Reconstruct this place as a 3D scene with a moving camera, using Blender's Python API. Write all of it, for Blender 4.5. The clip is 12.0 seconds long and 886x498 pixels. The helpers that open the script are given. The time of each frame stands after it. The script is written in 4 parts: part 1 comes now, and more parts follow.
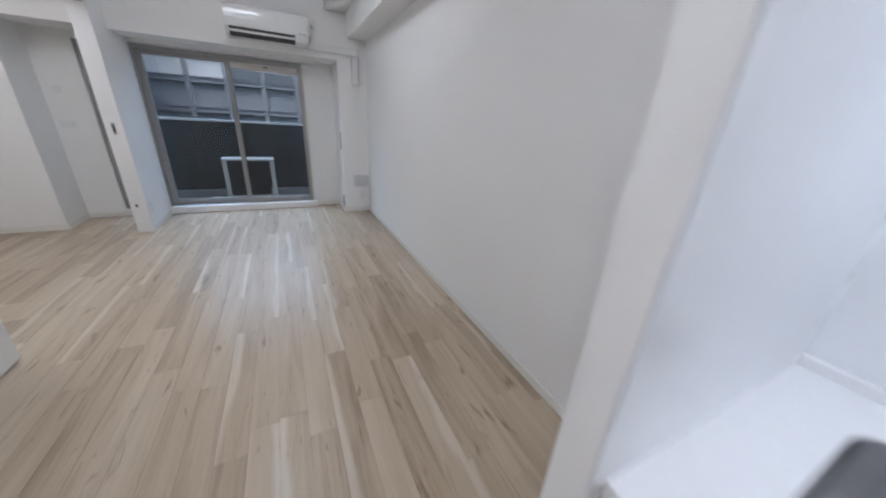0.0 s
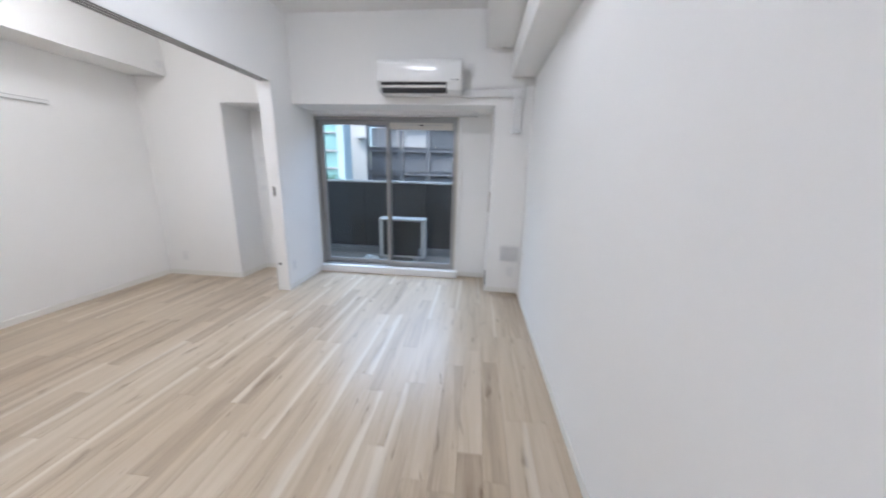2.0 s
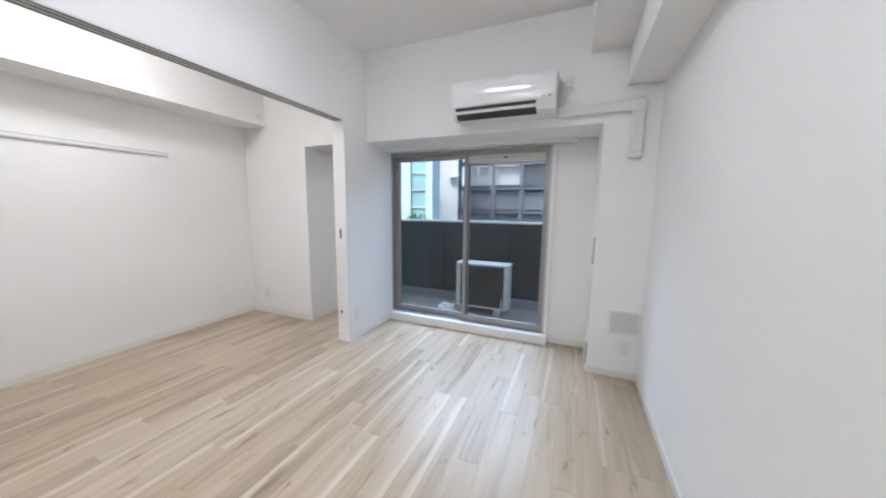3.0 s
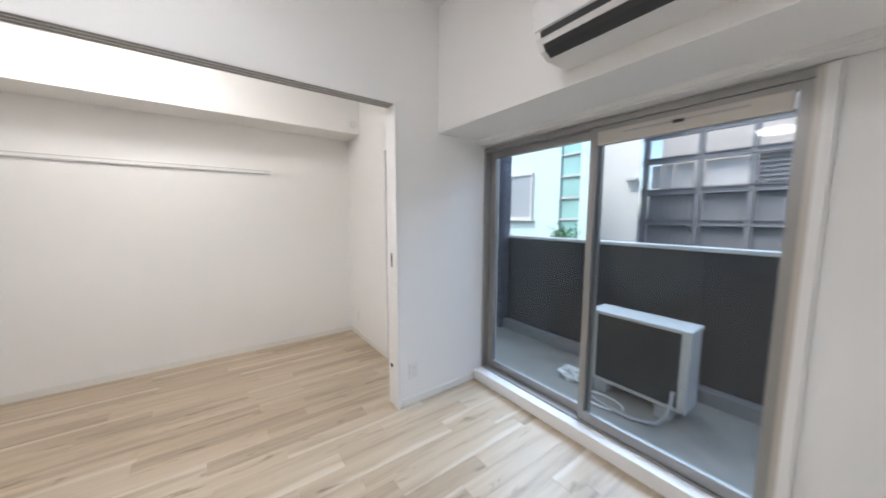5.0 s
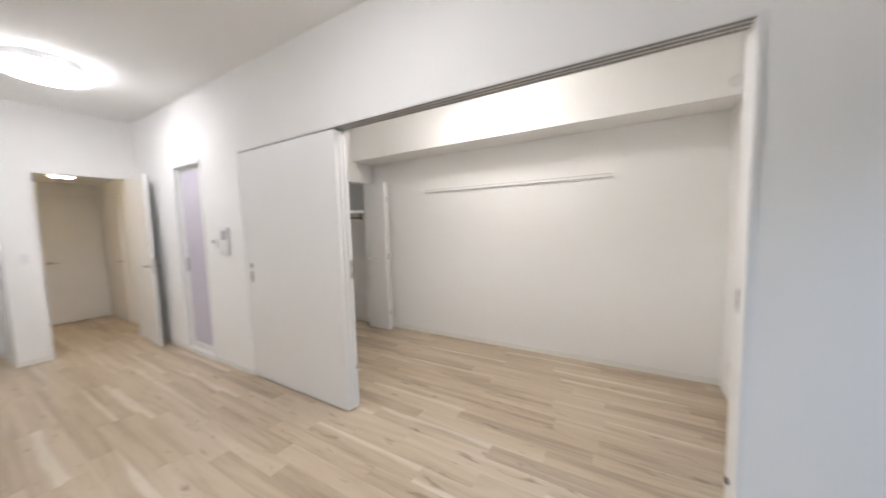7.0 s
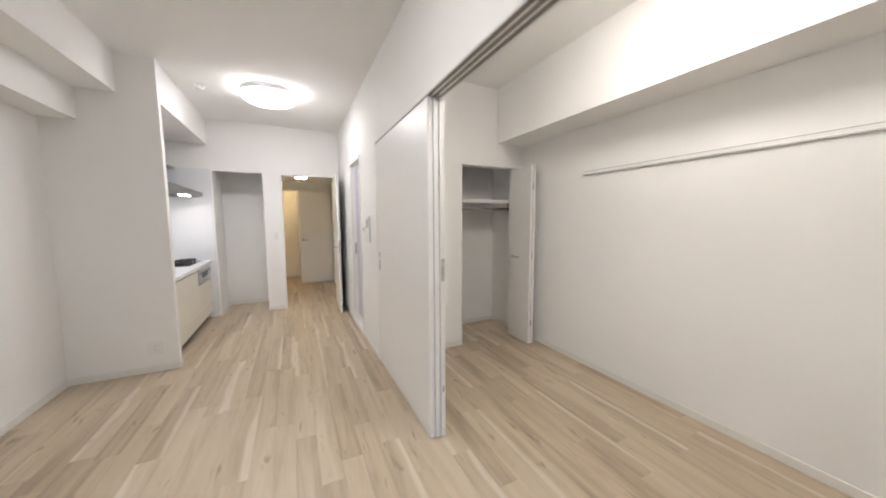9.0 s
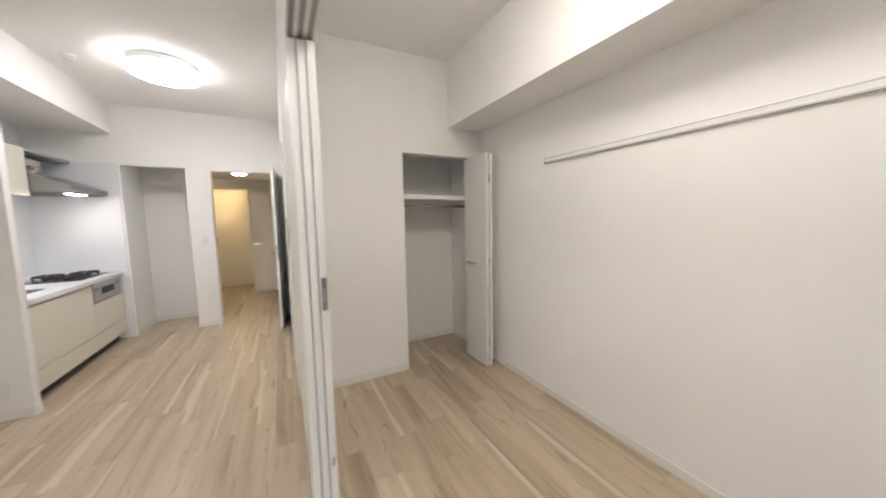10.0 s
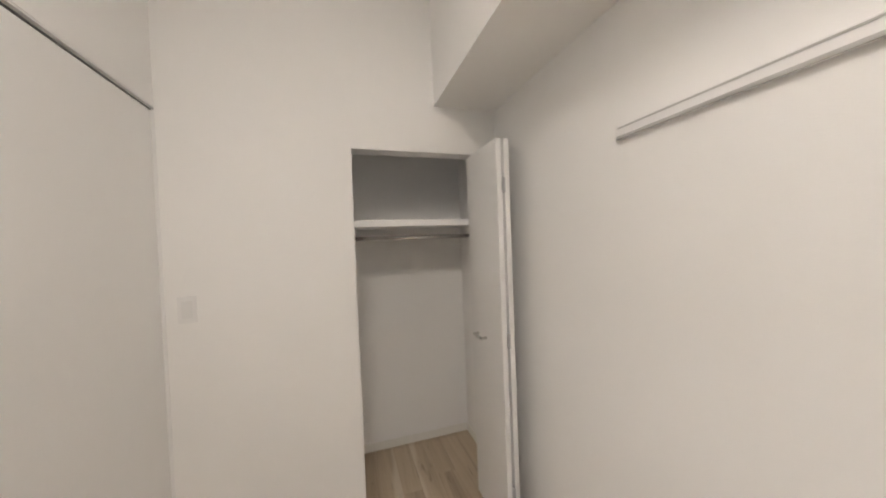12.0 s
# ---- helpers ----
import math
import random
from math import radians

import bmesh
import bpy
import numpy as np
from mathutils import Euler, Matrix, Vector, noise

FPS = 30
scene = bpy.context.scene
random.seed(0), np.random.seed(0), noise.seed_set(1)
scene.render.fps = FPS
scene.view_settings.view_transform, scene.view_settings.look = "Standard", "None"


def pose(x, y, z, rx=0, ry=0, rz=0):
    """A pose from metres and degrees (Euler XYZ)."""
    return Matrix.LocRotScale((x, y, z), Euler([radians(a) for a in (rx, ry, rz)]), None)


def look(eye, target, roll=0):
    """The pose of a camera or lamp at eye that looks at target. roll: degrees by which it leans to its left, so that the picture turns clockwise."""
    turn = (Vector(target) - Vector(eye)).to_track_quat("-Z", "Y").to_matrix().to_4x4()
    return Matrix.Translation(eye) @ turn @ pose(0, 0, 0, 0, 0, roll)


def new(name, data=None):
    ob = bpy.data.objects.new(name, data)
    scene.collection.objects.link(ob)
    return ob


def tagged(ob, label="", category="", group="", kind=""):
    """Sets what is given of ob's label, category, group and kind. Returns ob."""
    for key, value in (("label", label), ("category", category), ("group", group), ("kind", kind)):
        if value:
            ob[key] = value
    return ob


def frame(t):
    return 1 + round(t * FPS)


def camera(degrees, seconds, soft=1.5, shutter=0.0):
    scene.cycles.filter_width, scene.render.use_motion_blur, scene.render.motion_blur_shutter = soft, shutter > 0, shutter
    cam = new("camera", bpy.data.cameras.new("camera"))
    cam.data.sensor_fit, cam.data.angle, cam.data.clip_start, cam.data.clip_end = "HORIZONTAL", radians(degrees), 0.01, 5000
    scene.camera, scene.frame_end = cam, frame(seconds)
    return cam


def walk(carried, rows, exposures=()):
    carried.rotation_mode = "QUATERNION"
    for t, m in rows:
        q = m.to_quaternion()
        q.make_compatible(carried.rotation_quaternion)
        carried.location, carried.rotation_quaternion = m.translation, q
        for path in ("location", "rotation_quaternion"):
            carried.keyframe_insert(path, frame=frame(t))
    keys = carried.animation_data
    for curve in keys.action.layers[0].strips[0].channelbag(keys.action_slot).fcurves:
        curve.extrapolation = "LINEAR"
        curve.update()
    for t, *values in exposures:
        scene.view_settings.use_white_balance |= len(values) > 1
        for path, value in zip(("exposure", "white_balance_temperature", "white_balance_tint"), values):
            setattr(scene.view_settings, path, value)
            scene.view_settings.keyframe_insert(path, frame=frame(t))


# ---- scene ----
cam = camera(109.4, 12.0, soft=1.9, shutter=0.5)
PATH = [
    (0, (0.637, 0.981, 1.339), (1.483, 2.63, 0.587), 3.7),
    (0.5, (0.824, 1.308, 1.384), (1.429, 3.08, 0.683), 3.6),
    (1, (0.924, 1.641, 1.355), (1.347, 3.496, 0.738), 5.0),
    (1.5, (1.04, 1.977, 1.309), (1.404, 3.876, 0.796), 3.0),
    (2, (1.227, 2.286, 1.32), (1.036, 4.219, 0.842), 1.5),
    (2.5, (1.232, 2.623, 1.342), (0.743, 4.537, 1.031), 2.7),
    (3, (1.229, 2.98, 1.337), (0.461, 4.808, 1.076), 0.7),
    (5, (1.142, 4.361, 1.385), (-0.464, 5.534, 1.179), 0.2),
    (5.5, (1.031, 4.63, 1.38), (-0.823, 5.361, 1.211), 0.0),
    (6, (1.004, 4.827, 1.393), (-0.984, 4.964, 1.221), -1.8),
    (6.5, (0.935, 4.926, 1.396), (-0.995, 4.431, 1.222), -2.8),
    (7, (0.809, 4.977, 1.414), (-0.908, 3.963, 1.253), -1.6),
    (7.5, (0.693, 5.008, 1.399), (-0.684, 3.565, 1.254), -3.0),
    (9.5, (-0.376, 4.768, 1.398), (-1.212, 2.961, 1.21), 0.1),
    (10, (-0.712, 4.575, 1.397), (-1.623, 2.805, 1.206), -1.1),
    (10.5, (-1.002, 4.366, 1.4), (-1.825, 2.555, 1.197), -1.5),
    (11, (-1.21, 4.113, 1.4), (-1.985, 2.274, 1.277), -1.8),
    (11.5, (-1.44, 3.84, 1.437), (-2.237, 2.008, 1.356), -2.4),
    (12, (-1.642, 3.589, 1.485), (-2.246, 1.683, 1.445), -2.2),
]
EXPOSURES = [(0, 1.40, 5500, 13), (0.5, 1.53, 5450, 13), (1.5, 1.88, 5450, 13), (2.5, 1.94, 5550, 13), (5.5, 1.90, 5950, 13), (7.5, 1.92, 6050, 13), (9.5, 1.86, 6270, 13), (12, 1.84, 6450, 14)]
walk(cam, [(t, look(eye, target, roll)) for t, eye, target, roll in PATH], EXPOSURES)

# ---- light ----
SUN_EL, SUN_AZ = 58.0, 200.0
world = bpy.data.worlds.new("sky")
scene.world = world
world.use_nodes = True
wn = world.node_tree.nodes
sky = wn.new("ShaderNodeTexSky")
sky.sky_type, sky.sun_disc = "NISHITA", False
sky.sun_elevation, sky.sun_rotation = radians(SUN_EL), radians(SUN_AZ)
sky.air_density, sky.dust_density, sky.ozone_density = 1.0, 3.0, 1.0
wn["Background"].inputs["Strength"].default_value = 0.11
world.node_tree.links.new(sky.outputs["Color"], wn["Background"].inputs["Color"])
sun_data = bpy.data.lights.new("sun", "SUN")
sun_data.energy, sun_data.angle, sun_data.color = 0.75, radians(25), (1.0, 0.98, 0.95)
sun = new("sun", sun_data)
sun.matrix_basis = look((0, 0, 0), (-math.sin(radians(SUN_AZ)), -math.cos(radians(SUN_AZ)), -math.tan(radians(SUN_EL))))
LAMP_KITCHEN, LAMP_LIVING, LAMP_BED, LAMP_HALL = 7.3, 6.8, 8.0, 10.5
# added area lamp standing for daylight between the roofs into the balcony, above the parapet
sky_fill = bpy.data.lights.new("sky_fill", "AREA")
sky_fill.shape, sky_fill.size, sky_fill.size_y, sky_fill.energy, sky_fill.color = "RECTANGLE", 4.6, 2.4, 88.0, (0.66, 0.83, 1.0)
new("sky_fill", sky_fill).matrix_basis = look((-0.8, 8.7, 3.9), (1.0, 4.7, 0.6))


# ---- materials ----
def mat(name, color, rough=0.5, metal=0.0, bump=0.0, scale=400.0, var=0.03, vscale=3.0, spec=0.5, coat=0.0, stretch=None):
    """A painted or plastic surface: colour, broad tone variation, fine relief."""
    m = bpy.data.materials.new(name)
    m.use_nodes = True
    nt = m.node_tree
    n, l = nt.nodes, nt.links
    b = n["Principled BSDF"]
    b.inputs["Roughness"].default_value = rough
    b.inputs["Metallic"].default_value = metal
    b.inputs["Specular IOR Level"].default_value = spec
    b.inputs["Coat Weight"].default_value = coat
    tc = n.new("ShaderNodeTexCoord")
    src = tc.outputs["Object"]
    if stretch:
        mp = n.new("ShaderNodeMapping")
        mp.inputs["Scale"].default_value = stretch
        l.new(src, mp.inputs["Vector"])
        src = mp.outputs["Vector"]
    big = n.new("ShaderNodeTexNoise")
    big.inputs["Scale"].default_value, big.inputs["Detail"].default_value = vscale, 4
    l.new(src, big.inputs["Vector"])
    ramp = n.new("ShaderNodeMix")
    ramp.data_type = "RGBA"
    ramp.inputs["A"].default_value = (*[max(0, c * (1 - var)) for c in color], 1)
    ramp.inputs["B"].default_value = (*[min(1, c * (1 + var)) for c in color], 1)
    l.new(big.outputs["Fac"], ramp.inputs["Factor"])
    l.new(ramp.outputs["Result"], b.inputs["Base Color"])
    if bump:
        fine = n.new("ShaderNodeTexNoise")
        fine.inputs["Scale"].default_value, fine.inputs["Detail"].default_value = scale, 3
        l.new(src, fine.inputs["Vector"])
        bp = n.new("ShaderNodeBump")
        bp.inputs["Strength"].default_value, bp.inputs["Distance"].default_value = bump, 0.002
        l.new(fine.outputs["Fac"], bp.inputs["Height"])
        l.new(bp.outputs["Normal"], b.inputs["Normal"])
    return m


def glow(name, color, strength):
    m = bpy.data.materials.new(name)
    m.use_nodes = True
    b = m.node_tree.nodes["Principled BSDF"]
    b.inputs["Base Color"].default_value = (0.85, 0.85, 0.85, 1)
    b.inputs["Emission Color"].default_value = (*color, 1)
    b.inputs["Emission Strength"].default_value = strength
    return m


def glass(name, tint=(0.87, 0.89, 0.88), rough=0.0):
    """Thin flat glazing: clear transmission with a mirror reflection."""
    m = bpy.data.materials.new(name)
    m.use_nodes = True
    nt = m.node_tree
    n, l = nt.nodes, nt.links
    n.remove(n["Principled BSDF"])
    lw = n.new("ShaderNodeLayerWeight")
    pw, fr = n.new("ShaderNodeMath"), n.new("ShaderNodeMath")
    pw.operation, pw.inputs[1].default_value = "POWER", 4.0
    fr.operation, fr.inputs[1].default_value, fr.inputs[2].default_value = "MULTIPLY_ADD", 0.45, 0.03
    l.new(lw.outputs["Facing"], pw.inputs[0])
    l.new(pw.outputs[0], fr.inputs[0])
    tr = n.new("ShaderNodeBsdfTransparent")
    tr.inputs["Color"].default_value = (*tint, 1)
    gl = n.new("ShaderNodeBsdfGlossy")
    gl.inputs["Roughness"].default_value = rough
    mx = n.new("ShaderNodeMixShader")
    l.new(fr.outputs[0], mx.inputs[0])
    l.new(tr.outputs[0], mx.inputs[1])
    l.new(gl.outputs[0], mx.inputs[2])
    l.new(mx.outputs[0], n["Material Output"].inputs["Surface"])
    return m


def wood_floor(name):
    """Bleached oak boards: a tone for each board, long streaks, fine grain and small knots."""
    m = bpy.data.materials.new(name)
    m.use_nodes = True
    nt = m.node_tree
    n, l = nt.nodes, nt.links
    b = n["Principled BSDF"]
    info, tc = n.new("ShaderNodeObjectInfo"), n.new("ShaderNodeTexCoord")
    off = n.new("ShaderNodeVectorMath")
    off.operation = "SCALE"
    off.inputs[0].default_value = (37.0, 91.0, 13.0)
    l.new(info.outputs["Random"], off.inputs["Scale"])
    add = n.new("ShaderNodeVectorMath")
    l.new(tc.outputs["Object"], add.inputs[0])
    l.new(off.outputs[0], add.inputs[1])

    def streak(sc, detail, rough, dist=0.0):
        mp = n.new("ShaderNodeMapping")
        mp.inputs["Scale"].default_value = sc
        l.new(add.outputs[0], mp.inputs["Vector"])
        t = n.new("ShaderNodeTexNoise")
        t.inputs["Scale"].default_value, t.inputs["Detail"].default_value = 1.0, detail
        t.inputs["Roughness"].default_value, t.inputs["Distortion"].default_value = rough, dist
        l.new(mp.outputs[0], t.inputs["Vector"])
        return t

    broad = streak((13, 0.9, 1), 4, 0.55, 0.8)
    grain = streak((150, 4.0, 1), 5, 0.65, 0.3)
    knot = streak((21, 4.0, 1), 2, 0.5, 0.8)
    wander = streak((3, 1.6, 1), 2, 0.5)
    tone = n.new("ShaderNodeValToRGB")
    tone.color_ramp.elements[0].position, tone.color_ramp.elements[1].position = 0.0, 1.0
    tone.color_ramp.elements[0].color = (0.310, 0.230, 0.156, 1)
    tone.color_ramp.elements[1].color = (0.662, 0.562, 0.435, 1)
    mid = tone.color_ramp.elements.new(0.5)
    mid.color = (0.540, 0.436, 0.310, 1)
    m1 = n.new("ShaderNodeMath")
    m1.operation = "MULTIPLY_ADD"
    m1.inputs[1].default_value, m1.inputs[2].default_value = 0.32, -0.06
    l.new(info.outputs["Random"], m1.inputs[0])
    m2 = n.new("ShaderNodeMath")
    m2.operation = "MULTIPLY_ADD"
    m2.inputs[1].default_value = 1.25
    l.new(broad.outputs["Fac"], m2.inputs[0])
    l.new(m1.outputs[0], m2.inputs[2])
    m3 = n.new("ShaderNodeMath")
    m3.operation = "MULTIPLY_ADD"
    m3.inputs[1].default_value = 0.38
    l.new(grain.outputs["Fac"], m3.inputs[0])
    l.new(m2.outputs[0], m3.inputs[2])
    m4 = n.new("ShaderNodeMath")
    m4.operation = "SUBTRACT"
    m4.inputs[1].default_value = 0.43
    l.new(m3.outputs[0], m4.inputs[0])
    l.new(m4.outputs[0], tone.inputs["Fac"])
    dark = n.new("ShaderNodeValToRGB")
    dark.color_ramp.elements[0].position, dark.color_ramp.elements[1].position = 0.64, 0.77
    dark.color_ramp.elements[0].color = (1, 1, 1, 1)
    dark.color_ramp.elements[1].color = (0.55, 0.50, 0.46, 1)
    l.new(knot.outputs["Fac"], dark.inputs["Fac"])
    mul = n.new("ShaderNodeMix")
    mul.data_type, mul.blend_type = "RGBA", "MULTIPLY"
    mul.inputs["Factor"].default_value = 1.0
    l.new(tone.outputs["Color"], mul.inputs["A"])
    l.new(dark.outputs["Color"], mul.inputs["B"])
    # pale sapwood along one edge of some boards
    sep = n.new("ShaderNodeSeparateXYZ")
    l.new(tc.outputs["Object"], sep.inputs[0])

    def calc(op, a, c, d=0.0):
        q = n.new("ShaderNodeMath")
        q.operation = op
        for k, v in enumerate((a, c, d)):
            if isinstance(v, (int, float)):
                q.inputs[k].default_value = v
            else:
                l.new(v, q.inputs[k])
        return q.outputs[0]

    side_sign = calc("MULTIPLY_ADD", calc("GREATER_THAN", info.outputs["Random"], 0.5), 2.0, -1.0)
    edge = calc("ADD", calc("MULTIPLY", sep.outputs["X"], side_sign), calc("MULTIPLY_ADD", wander.outputs["Fac"], 0.10, -0.05))
    band = n.new("ShaderNodeMapRange")
    band.interpolation_type = "SMOOTHSTEP"
    band.inputs["From Min"].default_value, band.inputs["From Max"].default_value = 0.018, 0.048
    l.new(edge, band.inputs["Value"])
    gate = calc("GREATER_THAN", calc("FRACT", calc("MULTIPLY", info.outputs["Random"], 7.31), 0.0), 0.68)
    pale = n.new("ShaderNodeMix")
    pale.data_type = "RGBA"
    pale.inputs["B"].default_value = (0.80, 0.73, 0.62, 1)
    l.new(calc("MULTIPLY", calc("MULTIPLY", band.outputs[0], gate), 0.52), pale.inputs["Factor"])
    l.new(mul.outputs["Result"], pale.inputs["A"])
    l.new(pale.outputs["Result"], b.inputs["Base Color"])
    b.inputs["Roughness"].default_value = 0.34
    bp = n.new("ShaderNodeBump")
    bp.inputs["Strength"].default_value, bp.inputs["Distance"].default_value = 0.12, 0.001
    l.new(grain.outputs["Fac"], bp.inputs["Height"])
    l.new(bp.outputs["Normal"], b.inputs["Normal"])
    return m


def tinted_brick(name, color):
    m = mat(name, color, 0.75, bump=0.6, scale=60, var=0.12, vscale=14)
    n, l = m.node_tree.nodes, m.node_tree.links
    b = n["Principled BSDF"]
    src = b.inputs["Base Color"].links[0].from_socket
    info, hsv = n.new("ShaderNodeObjectInfo"), n.new("ShaderNodeHueSaturation")
    mr = n.new("ShaderNodeMapRange")
    mr.inputs["To Min"].default_value, mr.inputs["To Max"].default_value = 0.6, 1.5
    l.new(info.outputs["Random"], mr.inputs["Value"])
    l.new(mr.outputs[0], hsv.inputs["Value"])
    l.new(src, hsv.inputs["Color"])
    l.new(hsv.outputs[0], b.inputs["Base Color"])
    return m


WALL = mat("white_wallpaper", (0.925, 0.918, 0.902), 0.75, bump=0.4, scale=330, var=0.02, vscale=1.3, spec=0.25)
CEIL = mat("ceiling_paper", (0.925, 0.918, 0.902), 0.85, bump=0.3, scale=300, var=0.015, vscale=1.0, spec=0.2)
TRIM = mat("white_trim", (0.88, 0.875, 0.865), 0.4, bump=0.05, scale=120, var=0.01)
BASE = mat("cream_baseboard", (0.86, 0.845, 0.795), 0.45, bump=0.05, scale=120, var=0.02)
PANEL = mat("white_laminate_panel", (0.88, 0.874, 0.86), 0.38, bump=0.06, scale=90, var=0.012, vscale=2)
PLASTIC = mat("white_plastic", (0.82, 0.82, 0.81), 0.28, var=0.008)
GLOSSY = mat("glossy_white_plastic", (0.84, 0.84, 0.83), 0.10, var=0.006)
PLATE = mat("switch_plastic", (0.865, 0.86, 0.852), 0.35, var=0.01)
GREYP = mat("grey_plastic", (0.42, 0.42, 0.43), 0.4, var=0.03)
DARKP = mat("dark_plastic", (0.035, 0.035, 0.038), 0.45, var=0.05)
ALU = mat("brushed_aluminium", (0.50, 0.49, 0.47), 0.36, metal=0.75, bump=0.05, scale=200, var=0.04, vscale=8, stretch=(1, 1, 0.1))
FRAME = mat("bronze_grey_window_aluminium", (0.36, 0.355, 0.345), 0.42, metal=0.55, bump=0.04, scale=180, var=0.04, vscale=6)
VENTRAIL = mat("champagne_aluminium", (0.58, 0.55, 0.50), 0.4, metal=0.35, var=0.03)
CHROME = mat("satin_chrome", (0.62, 0.61, 0.60), 0.22, metal=1.0, var=0.02)
STEEL = mat("brushed_steel", (0.52, 0.52, 0.53), 0.3, metal=0.9, bump=0.08, scale=150, var=0.05, vscale=9, stretch=(1, 0.06, 1))
TRACK = mat("grey_track_aluminium", (0.30, 0.295, 0.29), 0.45, metal=0.4, var=0.05)
RAILGREY = mat("pale_grey_rail", (0.55, 0.545, 0.535), 0.4, metal=0.4, var=0.03)
GLASS = glass("window_glass")
FROST = mat("lavender_frosted_acrylic", (0.60, 0.57, 0.66), 0.35, bump=0.08, scale=500, var=0.03, vscale=2)
FLOOR = wood_floor("bleached_oak_boards")
JOINT = mat("floor_joint", (0.16, 0.12, 0.085), 0.8, var=0.1)
CREAM = mat("cream_cabinet_laminate", (0.81, 0.775, 0.675), 0.3, bump=0.03, scale=90, var=0.012)
WORKTOP = mat("white_solid_worktop", (0.87, 0.875, 0.88), 0.25, bump=0.03, scale=200, var=0.02, vscale=30)
KPANEL = mat("glossy_kitchen_wall_panel", (0.86, 0.875, 0.90), 0.18, var=0.012)
BLACKGLASS = mat("dark_glass_hob_plate", (0.10, 0.10, 0.105), 0.15, var=0.05)
IRON = mat("black_cast_iron", (0.025, 0.025, 0.027), 0.6, bump=0.3, scale=150, var=0.1)
CHAR = mat("charcoal_balcony_panel", (0.043, 0.044, 0.046), 0.5, var=0.14, vscale=2.5)
WHITEMETAL = mat("white_painted_metal", (0.62, 0.61, 0.585), 0.4, bump=0.03, scale=100, var=0.02)
CONCRETE = mat("grey_balcony_vinyl", (0.32, 0.30, 0.275), 0.75, bump=0.4, scale=90, var=0.28, vscale=7)
BRICK = tinted_brick("slate_grey_brick", (0.10, 0.10, 0.125))
MORTAR = mat("dark_mortar", (0.045, 0.045, 0.052), 0.9, bump=0.4, scale=90, var=0.1)
CYANWALL = mat("pale_aqua_render", (0.68, 0.83, 0.805), 0.8, bump=0.3, scale=40, var=0.05, vscale=0.8)
BEIGEWALL = mat("pale_ribbed_siding", (0.82, 0.79, 0.73), 0.7, bump=0.1, scale=40, var=0.08, vscale=2)
GREYBLD = mat("grey_concrete_facade", (0.60, 0.565, 0.52), 0.8, bump=0.4, scale=20, var=0.12, vscale=0.9)
STEELBEAM = mat("grey_painted_steel", (0.20, 0.205, 0.215), 0.5, bump=0.1, scale=60, var=0.1, vscale=3)
GREYSHEET = mat("grey_corrugated_sheet", (0.24, 0.245, 0.255), 0.55, bump=0.1, scale=40, var=0.12, vscale=1.5)
GREENGLASS = mat("sea_green_glass", (0.36, 0.62, 0.57), 0.15, var=0.3, vscale=3)
LEAF = mat("green_leaves", (0.06, 0.16, 0.05), 0.6, var=0.4, vscale=9)
ASPHALT = mat("asphalt", (0.05, 0.05, 0.052), 0.9, bump=0.5, scale=60, var=0.15, vscale=2)
COIL = mat("dark_coil_fins", (0.05, 0.052, 0.055), 0.5, metal=0.3, bump=0.5, scale=300, var=0.15, vscale=5)
BROWNEDGE = mat("tan_plate", (0.42, 0.37, 0.31), 0.5, var=0.05)
GREYDOOR = mat("grey_door_edge", (0.16, 0.155, 0.15), 0.5, var=0.05)
# copy of the brushed steel with the hood's shade put into its colour
HOODSTEEL = mat("shaded_brushed_steel", (0.36, 0.36, 0.37), 0.34, metal=0.9, bump=0.08, scale=150, var=0.06, vscale=9, stretch=(1, 0.06, 1))
LAMPKIT = glow("kitchen_lamp_diffuser", (1.0, 0.965, 0.92), LAMP_KITCHEN)
LAMPLIV = glow("living_lamp_diffuser", (1.0, 0.965, 0.92), LAMP_LIVING)
LAMPBED = glow("bedroom_lamp_diffuser", (1.0, 0.925, 0.82), LAMP_BED)
LAMPHALL = glow("hall_lamp_diffuser", (1.0, 0.80, 0.52), LAMP_HALL)
LAMPBAR = glow("light_bar_strip", (0.97, 0.98, 1.0), 6.0)
LAMPHOOD = glow("hood_lamp", (1.0, 0.92, 0.80), 9.0)


# ---- mesh helpers ----
def link_mesh(name, bm, material, smooth=False):
    me = bpy.data.meshes.new(name)
    bm.to_mesh(me)
    bm.free()
    me.materials.append(material)
    if smooth:
        for p in me.polygons:
            p.use_smooth = True
    return new(name, me)


def part(name, bm, material, parent, label="", smooth=False):
    ob = link_mesh(name, bm, material, smooth)
    ob.parent = parent
    if label:
        ob["label"] = label
    return ob


def add_box(bm, lo, hi, bevel=0.0, seg=2):
    lo, hi = [min(a, b) for a, b in zip(lo, hi)], [max(a, b) for a, b in zip(lo, hi)]
    vs = [bm.verts.new((x, y, z)) for x in (lo[0], hi[0]) for y in (lo[1], hi[1]) for z in (lo[2], hi[2])]
    fs = [bm.faces.new([vs[i] for i in q]) for q in ((0, 1, 3, 2), (4, 6, 7, 5), (0, 4, 5, 1), (2, 3, 7, 6), (0, 2, 6, 4), (1, 5, 7, 3))]
    if bevel:
        es = list({e for f in fs for e in f.edges})
        bmesh.ops.bevel(bm, geom=es, offset=bevel, segments=seg, affect="EDGES", profile=0.5)
    return bm


def box(lo, hi, bevel=0.0, seg=2):
    return add_box(bmesh.new(), lo, hi, bevel, seg)


